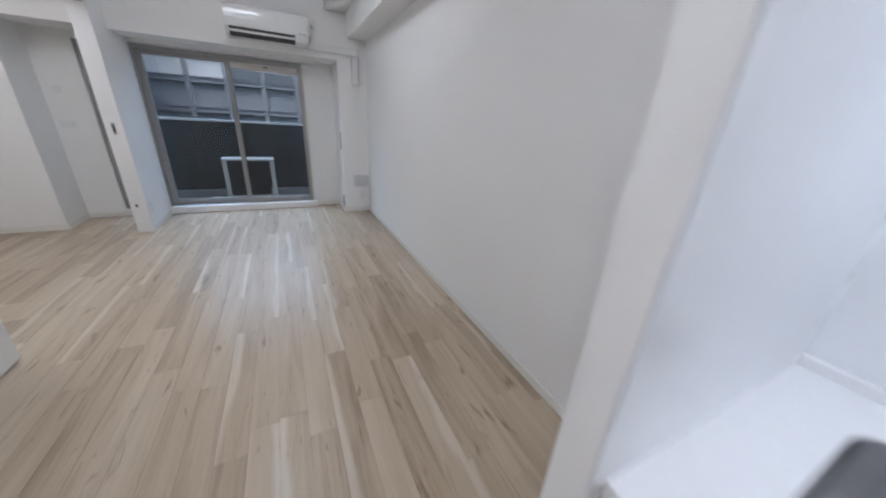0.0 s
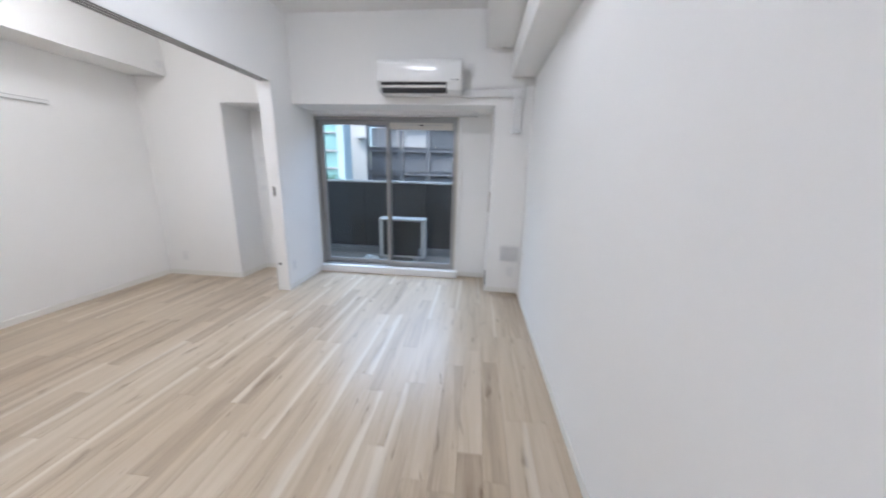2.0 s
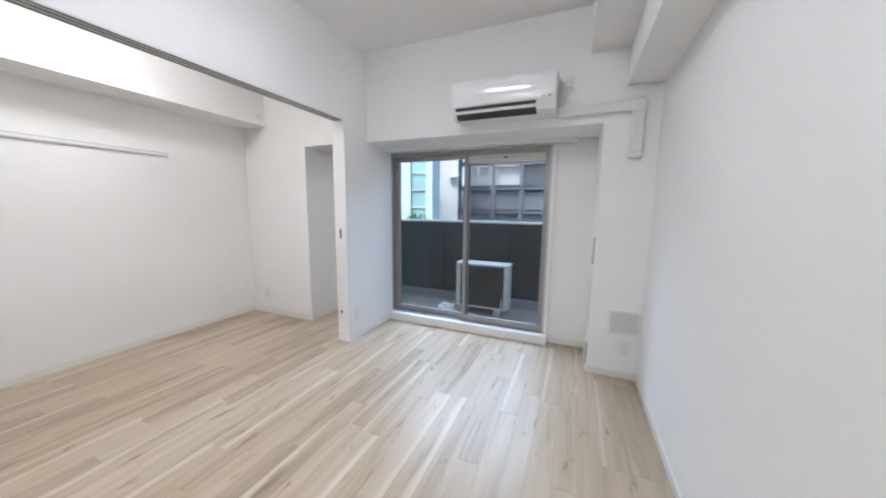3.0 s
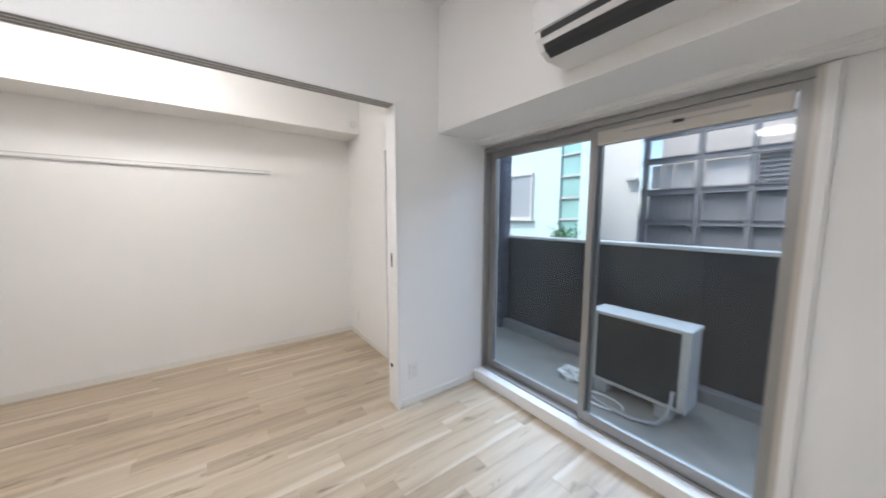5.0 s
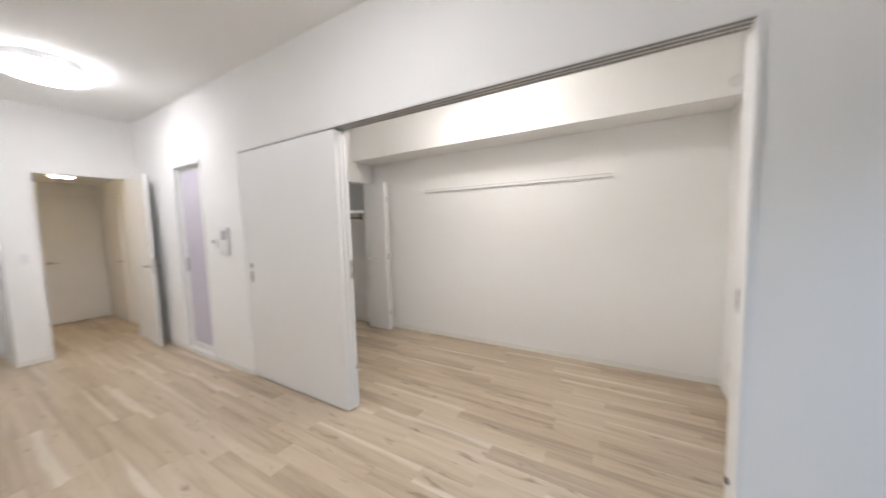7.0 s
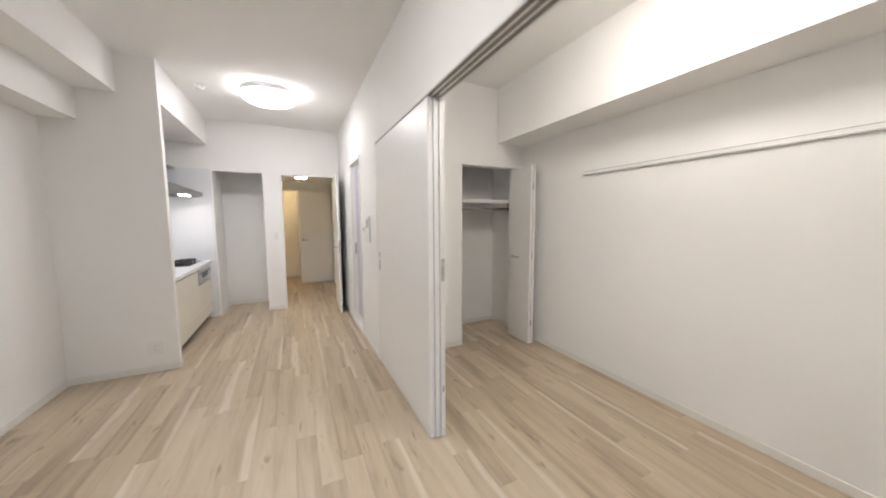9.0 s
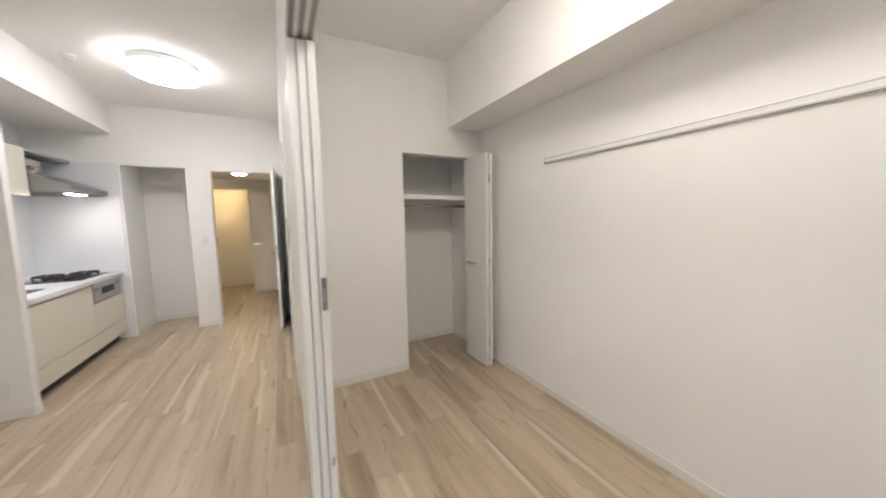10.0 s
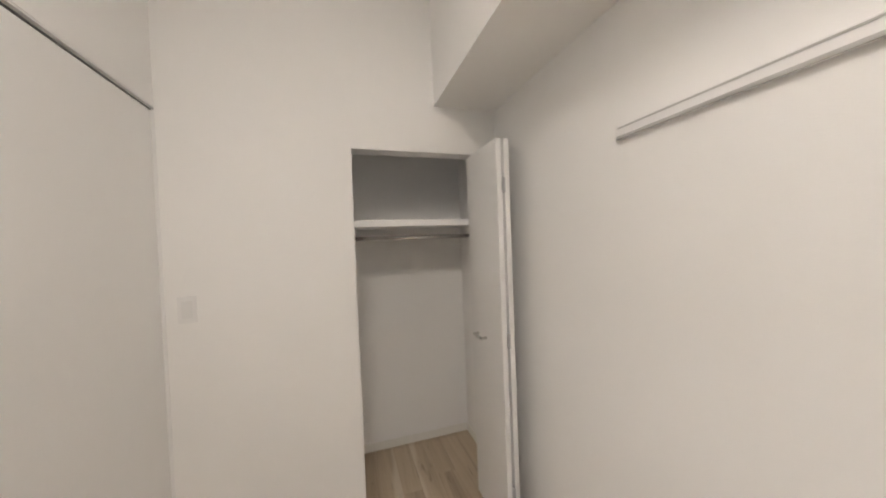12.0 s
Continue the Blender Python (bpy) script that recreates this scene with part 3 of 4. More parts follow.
wall_plate("wall_socket", "white plastic socket plate below the air vent", "socket", (1.645, YW, 0.245), "y-", 0.075, 0.12, "socket")
wall_plate("wall_socket", "white double socket plate near the window recess", "socket", (XP, 5.49, 0.255), "x+", 0.072, 0.12, "socket")
wall_plate("light_switch", "white bedroom light switch beside the sliding door", "switch", (-0.968, YC, 1.23), "y+", 0.072, 0.12, "switch")
wall_plate("wall_socket", "white socket plate low on the closet wall", "socket", (-0.98, YC, 0.24), "y+", 0.072, 0.12, "socket")
wall_plate("light_switch", "white light switch on the kitchen end wall", "switch", (0.20, YE, 1.16), "y+", 0.072, 0.12, "switch")
wall_plate("wall_socket", "white aerial and socket plate on the stub wall", "socket", (1.155, 1.21, 0.225), "y+", 0.118, 0.12, "socket")
wall_plate("wall_plate", "faint white plate in the bedroom window recess", "plate", (-1.455, 6.12, 1.06), "y-", 0.12, 0.07, "blank")
wall_plate("wall_plate", "small round-cornered plate above in the recess", "plate", (-1.455, 6.12, 1.41), "y-", 0.07, 0.07, "blank")
wall_plate("wall_socket", "white socket plate on the bedroom window wall", "socket", (-2.28, YB, 0.24), "y-", 0.072, 0.12, "socket")
pull = thing("flush_pull", None, "tan flush plate on the edge of the window recess", "plate")
part("plate", box((1.372, 5.735, 0.90), (1.38, 5.775, 1.12), 0.002), BROWNEDGE, pull)
low = thing("kick_plate", None, "dark brown plate low on the edge of the window recess", "plate")
part("plate", box((1.370, 5.735, 0.06), (1.38, 5.765, 0.24), 0.002), GREYDOOR, low)
cap = thing("sleeve_cap", None, "small round white sleeve cap on the bedroom beam", "cap")
part("cap", lathe([(0.0, 0.0), (0.04, 0.0), (0.04, 0.006), (0.034, 0.012), (0.0, 0.014)], 24), PLATE, cap, smooth=False)
cap.matrix_basis = pose(-2.145, 5.60, 2.335, 0, 90, 0)

# ---- lamps ----
def ceiling_lamp(at, r, glowmat, label):
    ob = thing("ceiling_light", None, label, "ceiling light")
    part("base", lathe([(0.0, 0.0), (r * 0.96, 0.0), (r * 0.985, -0.006), (r * 0.99, -0.056), (r * 0.96, -0.060), (0.0, -0.060)], 48), PLASTIC, ob, "white mounting rim")
    part("diffuser", lathe([(r * 0.955, -0.058), (r, -0.062), (r, -0.076), (r * 0.97, -0.094), (r * 0.88, -0.108), (r * 0.6, -0.120), (r * 0.3, -0.125), (0.0, -0.126)], 48), glowmat, ob, "glowing white domed diffuser", smooth=True)
    ob.matrix_basis = pose(*at)
    return ob


ceiling_lamp((0.36, 3.90, H), 0.25, LAMPLIV, "round white domed living room ceiling light, switched on")
ceiling_lamp((0.13, 0.80, H), 0.265, LAMPKIT, "round white domed ceiling light, switched on, in the kitchen end")
ceiling_lamp((-1.43, 3.88, H), 0.25, LAMPBED, "round white domed bedroom ceiling light, switched on")
det = thing("smoke_detector", None, "small round white smoke detector on the ceiling", "smoke detector")
part("base", lathe([(0.0, 0.0), (0.05, 0.0), (0.05, -0.012), (0.0, -0.012)], 32), PLASTIC, det)
part("head", lathe([(0.04, -0.012), (0.043, -0.03), (0.03, -0.042), (0.0, -0.044)], 32), PLASTIC, det, smooth=True)
det.matrix_basis = pose(0.78, 0.68, H)
hl = thing("hall_light", None, "small white square hall ceiling light, switched on", "ceiling light")
part("base", box((-0.31, -1.13, 2.14), (-0.11, -0.99, 2.22), 0.004), PLASTIC, hl)
part("diffuser", box((-0.30, -1.12, 2.110), (-0.12, -1.0, 2.14), 0.012), LAMPHALL, hl, "glowing diffuser")
dl = thing("entrance_downlight", None, "warm round downlight in the entrance ceiling", "ceiling light")
part("ring", lathe([(0.075, 0.0), (0.075, -0.008), (0.06, -0.008), (0.06, 0.0)], 32), PLASTIC, dl)
part("diffuser", lathe([(0.0, -0.002), (0.06, -0.002), (0.06, -0.006), (0.0, -0.006)], 32), glow("warm_downlight", (1.0, 0.68, 0.30), 42.0), dl)
dl.matrix_basis = pose(0.30, -3.25, 2.22)

# ---- partition wall things ----
wd = tagged(new("door_1"), "white framed washroom door with a tall lavender frosted panel", "door", kind="structure")
part("door_frame", boxes(((XQ, 0.50, 0), (XP + 0.012, 0.535, 2.15)), ((XQ, 1.125, 0), (XP + 0.012, 1.16, 2.15)), ((XQ, 0.535, 2.115), (XP + 0.012, 1.125, 2.15)), ((XQ, 0.535, 0), (XP + 0.012, 1.125, 0.05)), bevel=0.002), TRIM, wd)
part("leaf_frame", boxes(((-0.84, 0.537, 0.052), (-0.805, 0.57, 2.113)), ((-0.84, 1.09, 0.052), (-0.805, 1.123, 2.113)), ((-0.84, 0.57, 2.07), (-0.805, 1.09, 2.113)), ((-0.84, 0.57, 0.052), (-0.805, 1.09, 0.11)), bevel=0.002), PANEL, wd)
part("pane", box((-0.828, 0.57, 0.11), (-0.816, 1.09, 2.07)), FROST, wd, "lavender frosted panel")
part("handle", box((-0.805, 0.60, 0.95), (-0.785, 0.62, 1.10), 0.004), CHROME, wd)
ic = thing("intercom", None, "white video intercom with a grey screen on the partition wall", "intercom")
part("body", box((XP, 1.47, 1.165), (XP + 0.022, 1.635, 1.435), 0.005), PLASTIC, ic)
part("screen", box((XP + 0.022, 1.525, 1.315), (XP + 0.0235, 1.615, 1.405)), GREYP, ic, "grey screen")
part("speaker", boxes(*[((XP + 0.022, 1.485, 1.32 + 0.009 * k), (XP + 0.0228, 1.51, 1.324 + 0.009 * k)) for k in range(8)]), GREYP, ic)
part("button", box((XP + 0.022, 1.54, 1.22), (XP + 0.026, 1.58, 1.255), 0.002), PLATE, ic)
rc = thing("remote_control", None, "small white water heater control on the wall", "control")
part("body", box((XP, 1.30, 1.24), (XP + 0.018, 1.39, 1.32), 0.004), PLATE, rc)
part("display", box((XP + 0.018, 1.312, 1.28), (XP + 0.0192, 1.378, 1.31)), GREYP, rc)


# doors of the hall
def lever(parent, x, y, z, axis, side):
    """A lever handle on a round rose; axis is the way it stands off the door."""
    bm = bmesh.new()
    if axis == "x":
        add_tube(bm, [(x, y, z), (x + side * 0.05, y, z)], 0.009, 10)
        add_tube(bm, [(x + side * 0.046, y, z), (x + side * 0.046, y - 0.11, z)], 0.008, 10)
        add_box(bm, (x, y - 0.022, z - 0.022), (x + side * 0.006, y + 0.022, z + 0.022), 0.003)
    else:
        add_tube(bm, [(x, y, z), (x, y + side * 0.05, z)], 0.009, 10)
        add_tube(bm, [(x, y + side * 0.046, z), (x - 0.10, y + side * 0.046, z)], 0.008, 10)
        add_box(bm, (x - 0.022, y, z - 0.022), (x + 0.022, y + side * 0.006, z + 0.022), 0.003)
    part("handle", bm, CHROME, parent, "satin chrome lever handle", smooth=False)


od = thing("room_door", None, "white hall door standing open against the partition wall", "door")
part("leaf", box((-0.665, YE + 0.012, 0.012), (-0.632, 0.075, 2.095), 0.002), PANEL, od)
part("edge", box((-0.664, 0.075, 0.012), (-0.633, 0.079, 2.095)), TRIM, od, "white edge band")
part("latch", box((-0.656, 0.078, 0.92), (-0.641, 0.0805, 1.10)), CHROME, od)
lever(od, -0.632, 0.01, 1.0, "x", 1)
lever(od, -0.665, 0.01, 1.0, "x", -1)
for z in (0.25, 1.85):
    part("hinge", tube([(-0.650, YE + 0.012, z - 0.05), (-0.650, YE + 0.012, z + 0.05)], 0.007, 8), CHROME, od)
od.matrix_basis = pose(-0.6935, YE + 0.012, 0, 0, 0, -3.7) @ pose(0.6485, -YE - 0.012, 0)
hd = tagged(new("door_2"), "white flush cupboard door in the hall", "door", kind="structure")
part("leaf", box((-0.84, -2.72, 0.012), (-0.20, -2.695, 2.04), 0.002), PANEL, hd)
lever(hd, -0.25, -2.695, 0.97, "y", 1)
ed = tagged(new("door_3"), "cream entrance hall door in warm light", "door", kind="structure")
part("leaf", box((-0.12, -3.70, 0.012), (0.62, -3.665, 2.04), 0.002), PANEL, ed)
part("handle", box((0.50, -3.665, 0.90), (0.53, -3.62, 1.08), 0.004), CHROME, ed)
sd = tagged(new("door_4"), "white flush side door in the hall", "door", kind="structure")
part("leaf", box((-0.86, -2.45, 0.012), (-0.832, -1.70, 2.02), 0.002), PANEL, sd)
lever(sd, -0.832, -1.78, 0.97, "x", 1)

# ---- kitchen ----
cab = thing("kitchen_base_cabinet", None, "cream laminate kitchen base cabinet with deep drawers", "kitchen cabinet")
part("carcass", boxes(((1.075, -0.595, 0.10), (1.71, 1.137, 0.64)), ((1.075, -0.595, 0.64), (1.13, 1.137, 0.80)), ((1.13, -0.595, 0.64), (1.71, 0.37, 0.80))), CREAM, cab)
part("toe_kick", box((1.13, -0.595, 0.0), (1.70, 1.137, 0.10)), DARKP, cab, "dark recessed toe kick")
for y0, y1, z0, z1 in ((0.085, 1.135, 0.262, 0.775), (-0.593, 0.081, 0.262, 0.585), (-0.593, 0.081, 0.100, 0.257), (0.085, 1.135, 0.100, 0.257), (-0.593, -0.53, 0.59, 0.775)):
    part("drawer_front", box((1.052, y0, z0), (1.075, y1, z1), 0.002), CREAM, cab)
part("finger_rail", box((1.06, 0.085, 0.777), (1.143, 1.135, 0.80)), GREYP, cab)
gr = thing("grill", None, "grey steel grill front built in under the hob", "grill")
part("front", box((1.045, -0.525, 0.60), (1.075, 0.078, 0.795), 0.003), STEEL, gr)
part("window", box((1.042, -0.36, 0.66), (1.046, -0.08, 0.73)), DARKP, gr, "dark grill window")
part("handle", tube([(1.028, -0.34, 0.635), (1.028, -0.10, 0.635)], 0.007, 8), STEEL, gr)
for y in (-0.47, -0.42, 0.0, 0.04):
    part("knob", tube([(1.045, y, 0.73), (1.032, y, 0.73)], 0.014, 12), GREYP, gr)
wt = thing("worktop", None, "white solid kitchen worktop with a steel sink", "worktop")
SX0, SX1, SY0, SY1 = 1.20, 1.60, 0.40, 1.005


def rounded(x0, x1, y0, y1, rad, n=6):
    """The corners of a rectangle, rounded, as points round it."""
    pts = []
    for cx, cy, a0 in ((x1 - rad, y1 - rad, 0), (x0 + rad, y1 - rad, 90), (x0 + rad, y0 + rad, 180), (x1 - rad, y0 + rad, 270)):
        pts += [(cx + rad * math.cos(radians(a0 + 90 * k / n)), cy + rad * math.sin(radians(a0 + 90 * k / n))) for k in range(n + 1)]
    return pts


bm = bmesh.new()
edges = []
for loop in ([(1.03, -0.60), (1.73, -0.60), (1.73, 1.143), (1.03, 1.143)], rounded(SX0, SX1, SY0, SY1, 0.08)):
    vs = [bm.verts.new((x, y, 0.80)) for x, y in loop]
    edges += [bm.edges.new((vs[i], vs[(i + 1) % len(vs)])) for i in range(len(vs))]
bmesh.ops.triangle_fill(bm, edges=edges, use_beauty=True)
top = bmesh.ops.extrude_face_region(bm, geom=bm.faces[:])["geom"]
bmesh.ops.translate(bm, vec=(0, 0, 0.038), verts=[g for g in top if isinstance(g, bmesh.types.BMVert)])
bmesh.ops.recalc_face_normals(bm, faces=bm.faces[:])
part("slab", bm, WORKTOP, wt)
part("upstand", box((1.715, -0.60, 0.838), (1.735, 1.143, 0.868), 0.003), WORKTOP, wt)
bm = bmesh.new()
rings = []
for inset, z, rad in ((0.002, 0.834, 0.08), (0.004, 0.70, 0.08), (0.02, 0.665, 0.07), (0.06, 0.655, 0.04)):
    rings.append([bm.verts.new((x, y, z)) for x, y in rounded(SX0 + inset, SX1 - inset, SY0 + inset, SY1 - inset, rad)])
for p, q in zip(rings, rings[1:]):
    for k in range(len(p)):
        bm.faces.new((p[k], p[(k + 1) % len(p)], q[(k + 1) % len(q)], q[k]))
bm.faces.new(rings[-1])
bmesh.ops.recalc_face_normals(bm, faces=bm.faces[:])
bowl = part("sink_bowl", bm, STEEL, wt, "brushed steel sink bowl", smooth=True)
drain = lathe([(0.0, 0.656), (0.055, 0.656), (0.06, 0.658), (0.06, 0.661), (0.045, 0.660), (0.0, 0.657)], 24)
part("drain", drain, DARKP, bowl, "dark round drain").location = (1.40, 0.80, 0)
fa = thing("faucet", None, "chrome kitchen faucet behind the sink", "faucet")
part("body", tube([(1.655, 0.70, 0.838), (1.655, 0.70, 0.93)], 0.024, 16), CHROME, fa, smooth=True)
part("spout", tube([(1.655, 0.70, 0.92), (1.645, 0.70, 1.01), (1.56, 0.70, 1.05), (1.50, 0.70, 1.06), (1.43, 0.70, 1.045), (1.41, 0.70, 1.02)], 0.013, 12), CHROME, fa, smooth=True)
part("lever", box((1.635, 0.69, 0.93), (1.705, 0.71, 0.945), 0.004), CHROME, fa)
hob = thing("gas_hob", None, "dark glass gas hob with black iron pan supports", "hob")
part("plate", box((1.13, -0.54, 0.838), (1.62, 0.06, 0.846), 0.003), BLACKGLASS, hob)
for hx, hy, hr in ((1.28, -0.10, 0.05), (1.28, -0.39, 0.05), (1.50, -0.25, 0.035)):
    b = part("burner", lathe([(0.0, 0.846), (hr, 0.846), (hr, 0.864), (hr * 0.7, 0.870), (0.0, 0.870)], 24), IRON, hob, "black burner")
    b.location = (hx, hy, 0)
    bm = bmesh.new()
    for k in range(4):
        a = math.pi / 4 + k * math.pi / 2
        ca, sa = math.cos(a), math.sin(a)
        add_tube(bm, [(hx + ca * 0.11, hy + sa * 0.11, 0.846), (hx + ca * 0.11, hy + sa * 0.11, 0.876), (hx + ca * 0.03, hy + sa * 0.03, 0.882)], 0.011, 6)
    add_tube(bm, [(hx + 0.11 * math.cos(a), hy + 0.11 * math.sin(a), 0.872) for a in [2 * math.pi * k / 20 for k in range(21)]], 0.008, 6)
    part("pan_support", bm, IRON, hob)
structure("kitchen_wall_panel", boxes(((1.735, YE + 0.004, 0.838), (XR - 0.002, 1.141, 2.12)), ((0.985, YE + 0.002, 0.0), (1.735, YE + 0.012, 2.13)), ((0.985, 1.140, 0.838), (1.735, 1.1435, 2.12))), KPANEL, "glossy white-blue kitchen wall panel", "wall panel")
wc = thing("wall_cabinet", None, "cream laminate kitchen wall cabinet", "kitchen cabinet")
part("carcass", box((1.39, 0.13, 1.69), (1.734, 1.131, 2.13)), CREAM, wc)
for y0, y1 in ((0.132, 0.598), (0.602, 1.130)):
    part("cabinet_door", box((1.368, y0, 1.685), (1.389, y1, 2.13), 0.002), CREAM, wc)
bar = thing("cabinet_light", None, "slim white light bar under the kitchen wall cabinet", "light")
part("housing", box((1.46, 0.30, 1.668), (1.53, 0.98, 1.690), 0.003), PLASTIC, bar)
part("diffuser", box((1.467, 0.31, 1.660), (1.523, 0.97, 1.668), 0.002), LAMPBAR, bar, "lit cool white strip")
hood = thing("range_hood", None, "brushed steel kitchen range hood with a lit lamp", "range hood")
part("canopy", extrude([(1.09, 1.748), (1.09, 1.79), (1.42, 1.925), (1.733, 1.945), (1.733, 1.735), (1.12, 1.735)], "y", -0.595, 0.115), HOODSTEEL, hood)
part("front_lip", box((1.083, -0.597, 1.743), (1.092, 0.117, 1.795), 0.002), HOODSTEEL, hood)
part("filter", box((1.13, -0.52, 1.729), (1.66, 0.05, 1.735)), GREYDOOR, hood, "dark grease filter")
part("lamp", box((1.16, -0.34, 1.724), (1.23, -0.08, 1.730), 0.002), LAMPHOOD, hood, "lit hood lamp")
part("fan_box", box((1.55, -0.56, 1.92), (1.70, -0.28, 1.99)), HOODSTEEL, hood)
# dark sheet added for the shade in the open space above the hood
part("recess_shade", box((1.70, -0.595, 1.93), (1.733, 0.126, 2.105)), DARKP, hood, "dark sheet standing for the shade behind the duct")
part("top_plate", box((1.37, -0.595, 2.105), (1.733, 0.126, 2.13)), GREYP, hood)
dk = thing("exhaust_duct", None, "crinkled silver exhaust duct above the range hood", "duct")
bm = bmesh.new()
pts = [(1.46, -0.13, 1.90), (1.46, -0.13, 1.99), (1.465, -0.115, 2.015), (1.48, -0.07, 2.022), (1.48, 0.125, 2.022)]
add_tube(bm, pts, 0.075, 18)
part("duct", bm, CHROME, dk, smooth=True)
for k in range(4):
    ring = lathe([(0.074, 0.0), (0.081, 0.004), (0.074, 0.008)], 18)
    o = part("rib", ring, CHROME, dk)
    o.location = (1.46, -0.13, 1.940 + 0.014 * k)

# ---- bedroom ----
rail = thing("picture_rail", None, "long pale hanging rail on the bedroom wall", "rail")
part("rail_body", box((XL, 2.782, 1.799), (XL + 0.012, 4.855, 1.841), 0.002), TRIM, rail)
part("groove", box((XL + 0.013, 2.782, 1.830), (XL + 0.0135, 4.855, 1.835)), RAILGREY, rail, "grey upper groove")
part("lip", box((XL + 0.012, 2.782, 1.797), (XL + 0.018, 4.855, 1.807), 0.002), RAILGREY, rail, "grey lower lip")
for y in (2.782, 4.851):
    part("end_cap", box((XL, y, 1.797), (XL + 0.016, y + 0.004, 1.843)), PLATE, rail)

fd = thing("folding_door", None, "white bi-fold closet door, folded open", "closet door")
a = part("leaf", box((-2.372, 1.885, 0.015), (-2.345, 2.253, 1.970), 0.0015, 1), PANEL, fd)
b = part("leaf", box((-2.412, 1.885, 0.015), (-2.385, 2.253, 1.970), 0.0015, 1), PANEL, fd)
for z in (0.25, 1.0, 1.75):
    part("hinge", box((-2.387, 2.240, z - 0.035), (-2.370, 2.256, z + 0.035), 0.001, 1), GREYP, fd)
bm = tube([(-2.345, 2.075, 0.972), (-2.315, 2.075, 0.972), (-2.312, 2.06, 0.972), (-2.312, 1.99, 0.972), (-2.315, 1.975, 0.972), (-2.345, 1.975, 0.972)], 0.008, 8)
part("handle", bm, CHROME, a, "satin chrome bar handle")
part("pivot", tube([(-2.398, 1.90, 1.970), (-2.398, 1.90, 1.986)], 0.006, 8), CHROME, fd)
shelf = thing("closet_shelf", None, "white closet shelf across the recess", "shelf")
part("board", box((XL, 1.295, 1.597), (-1.702, 1.835, 1.622), 0.002), TRIM, shelf)
part("front_edge", box((XL, 1.835, 1.585), (-1.702, 1.847, 1.623), 0.002), TRIM, shelf)
rod = thing("hanging_rod", None, "thin steel hanging rod under the closet shelf", "rod")
part("bar", tube([(XL, 1.65, 1.527), (-1.70, 1.65, 1.527)], 0.0125, 12), CHROME, rod, smooth=True)
for x in (XL, -1.712):
    part("bracket", box((x, 1.62, 1.497), (x + 0.012, 1.68, 1.597), 0.002), CHROME, rod)

# ---- balcony ----
structure("balcony_floor", box((-2.3, 6.35, -0.30), (2.6, 7.56, -0.08)), CONCRETE, "grey vinyl balcony floor", "floor")
structure("balcony_threshold", box((-1.21, 6.285, -0.30), (1.03, 6.35, 0.055)), CONCRETE, "grey concrete threshold under the windows", "sill")
structure("balcony_soffit", box((-2.3, 6.35, 3.20), (2.6, 7.0, 3.30)), CEIL, "white soffit above the balcony", "ceiling")
structure("outer_wall", boxes(((-2.66, 6.35, -0.3), (-1.25, 6.37, 3.2)), ((1.05, 6.35, -0.3), (2.6, 6.37, 3.2)), ((-1.25, 6.35, 1.95), (1.05, 6.37, 3.2)), ((XQ, 6.35, 0.055), (-0.80, 6.37, 1.95))), GREYBLD, "grey outer wall beside the windows", "wall")
para = thing("balcony_parapet", None, "charcoal balcony parapet with a white top rail", "parapet")
for k in range(4):
    x0 = -1.673 + 1.03 * k
    part("panel", box((x0, 7.50, -0.05), (x0 + 1.026, 7.53, 1.118), 0.002, 1), CHAR, para)
part("top_rail", box((-1.674, 7.46, 1.116), (2.6, 7.56, 1.150), 0.006), WHITEMETAL, para, "white painted top rail")
part("curb", box((-1.674, 7.40, -0.08), (2.6, 7.50, 0.03), 0.004), GREYSHEET, para, "grey gutter curb")
pb = thing("balcony_screen", None, "white partition board at the end of the balcony", "partition")
part("board", box((-1.97, 6.40, 0.62), (-1.95, 7.34, 2.30), 0.002), WHITEMETAL, pb)
part("board", box((-1.97, 6.40, -0.02), (-1.95, 7.34, 0.59), 0.002), WHITEMETAL, pb)
part("rail", box((-1.975, 6.40, 0.588), (-1.945, 7.34, 0.622)), GREYSHEET, pb, "dark joint rail")
part("frame", boxes(((-1.98, 6.372, -0.08), (-1.94, 6.40, 2.34)), ((-1.98, 7.34, -0.08), (-1.94, 7.36, 2.34)), ((-1.98, 6.40, 2.30), (-1.94, 7.34, 2.34))), ALU, pb)

ou = thing("outdoor_unit", None, "white air conditioner outdoor unit on the balcony floor", "outdoor unit")
UX0, UX1, UY0, UY1 = -0.235, 0.475, 6.95, 7.19
part("top", box((UX0 - 0.008, UY0 - 0.008, 0.575), (UX1 + 0.008, UY1 + 0.008, 0.605), 0.008), WHITEMETAL, ou, "white lid")
part("side", box((UX0, UY0, 0.02), (UX0 + 0.06, UY1, 0.576), 0.004), WHITEMETAL, ou)
part("side", box((UX1 - 0.055, UY0, 0.02), (UX1, UY1, 0.576), 0.004), WHITEMETAL, ou)
part("front", box((UX0 + 0.06, UY1 - 0.02, 0.02), (UX1 - 0.055, UY1, 0.576)), WHITEMETAL, ou)
part("base_pan", box((UX0, UY0, 0.0), (UX1, UY1, 0.024), 0.003), WHITEMETAL, ou)
part("coil", box((UX0 + 0.06, UY0 + 0.012, 0.024), (UX1 - 0.055, UY0 + 0.04, 0.575)), COIL, ou, "dark finned coil")
part("guard", boxes(*[((UX0 + 0.06, UY0 + 0.006, 0.06 + 0.052 * k), (UX1 - 0.055, UY0 + 0.010, 0.063 + 0.052 * k)) for k in range(10)]), COIL, ou)
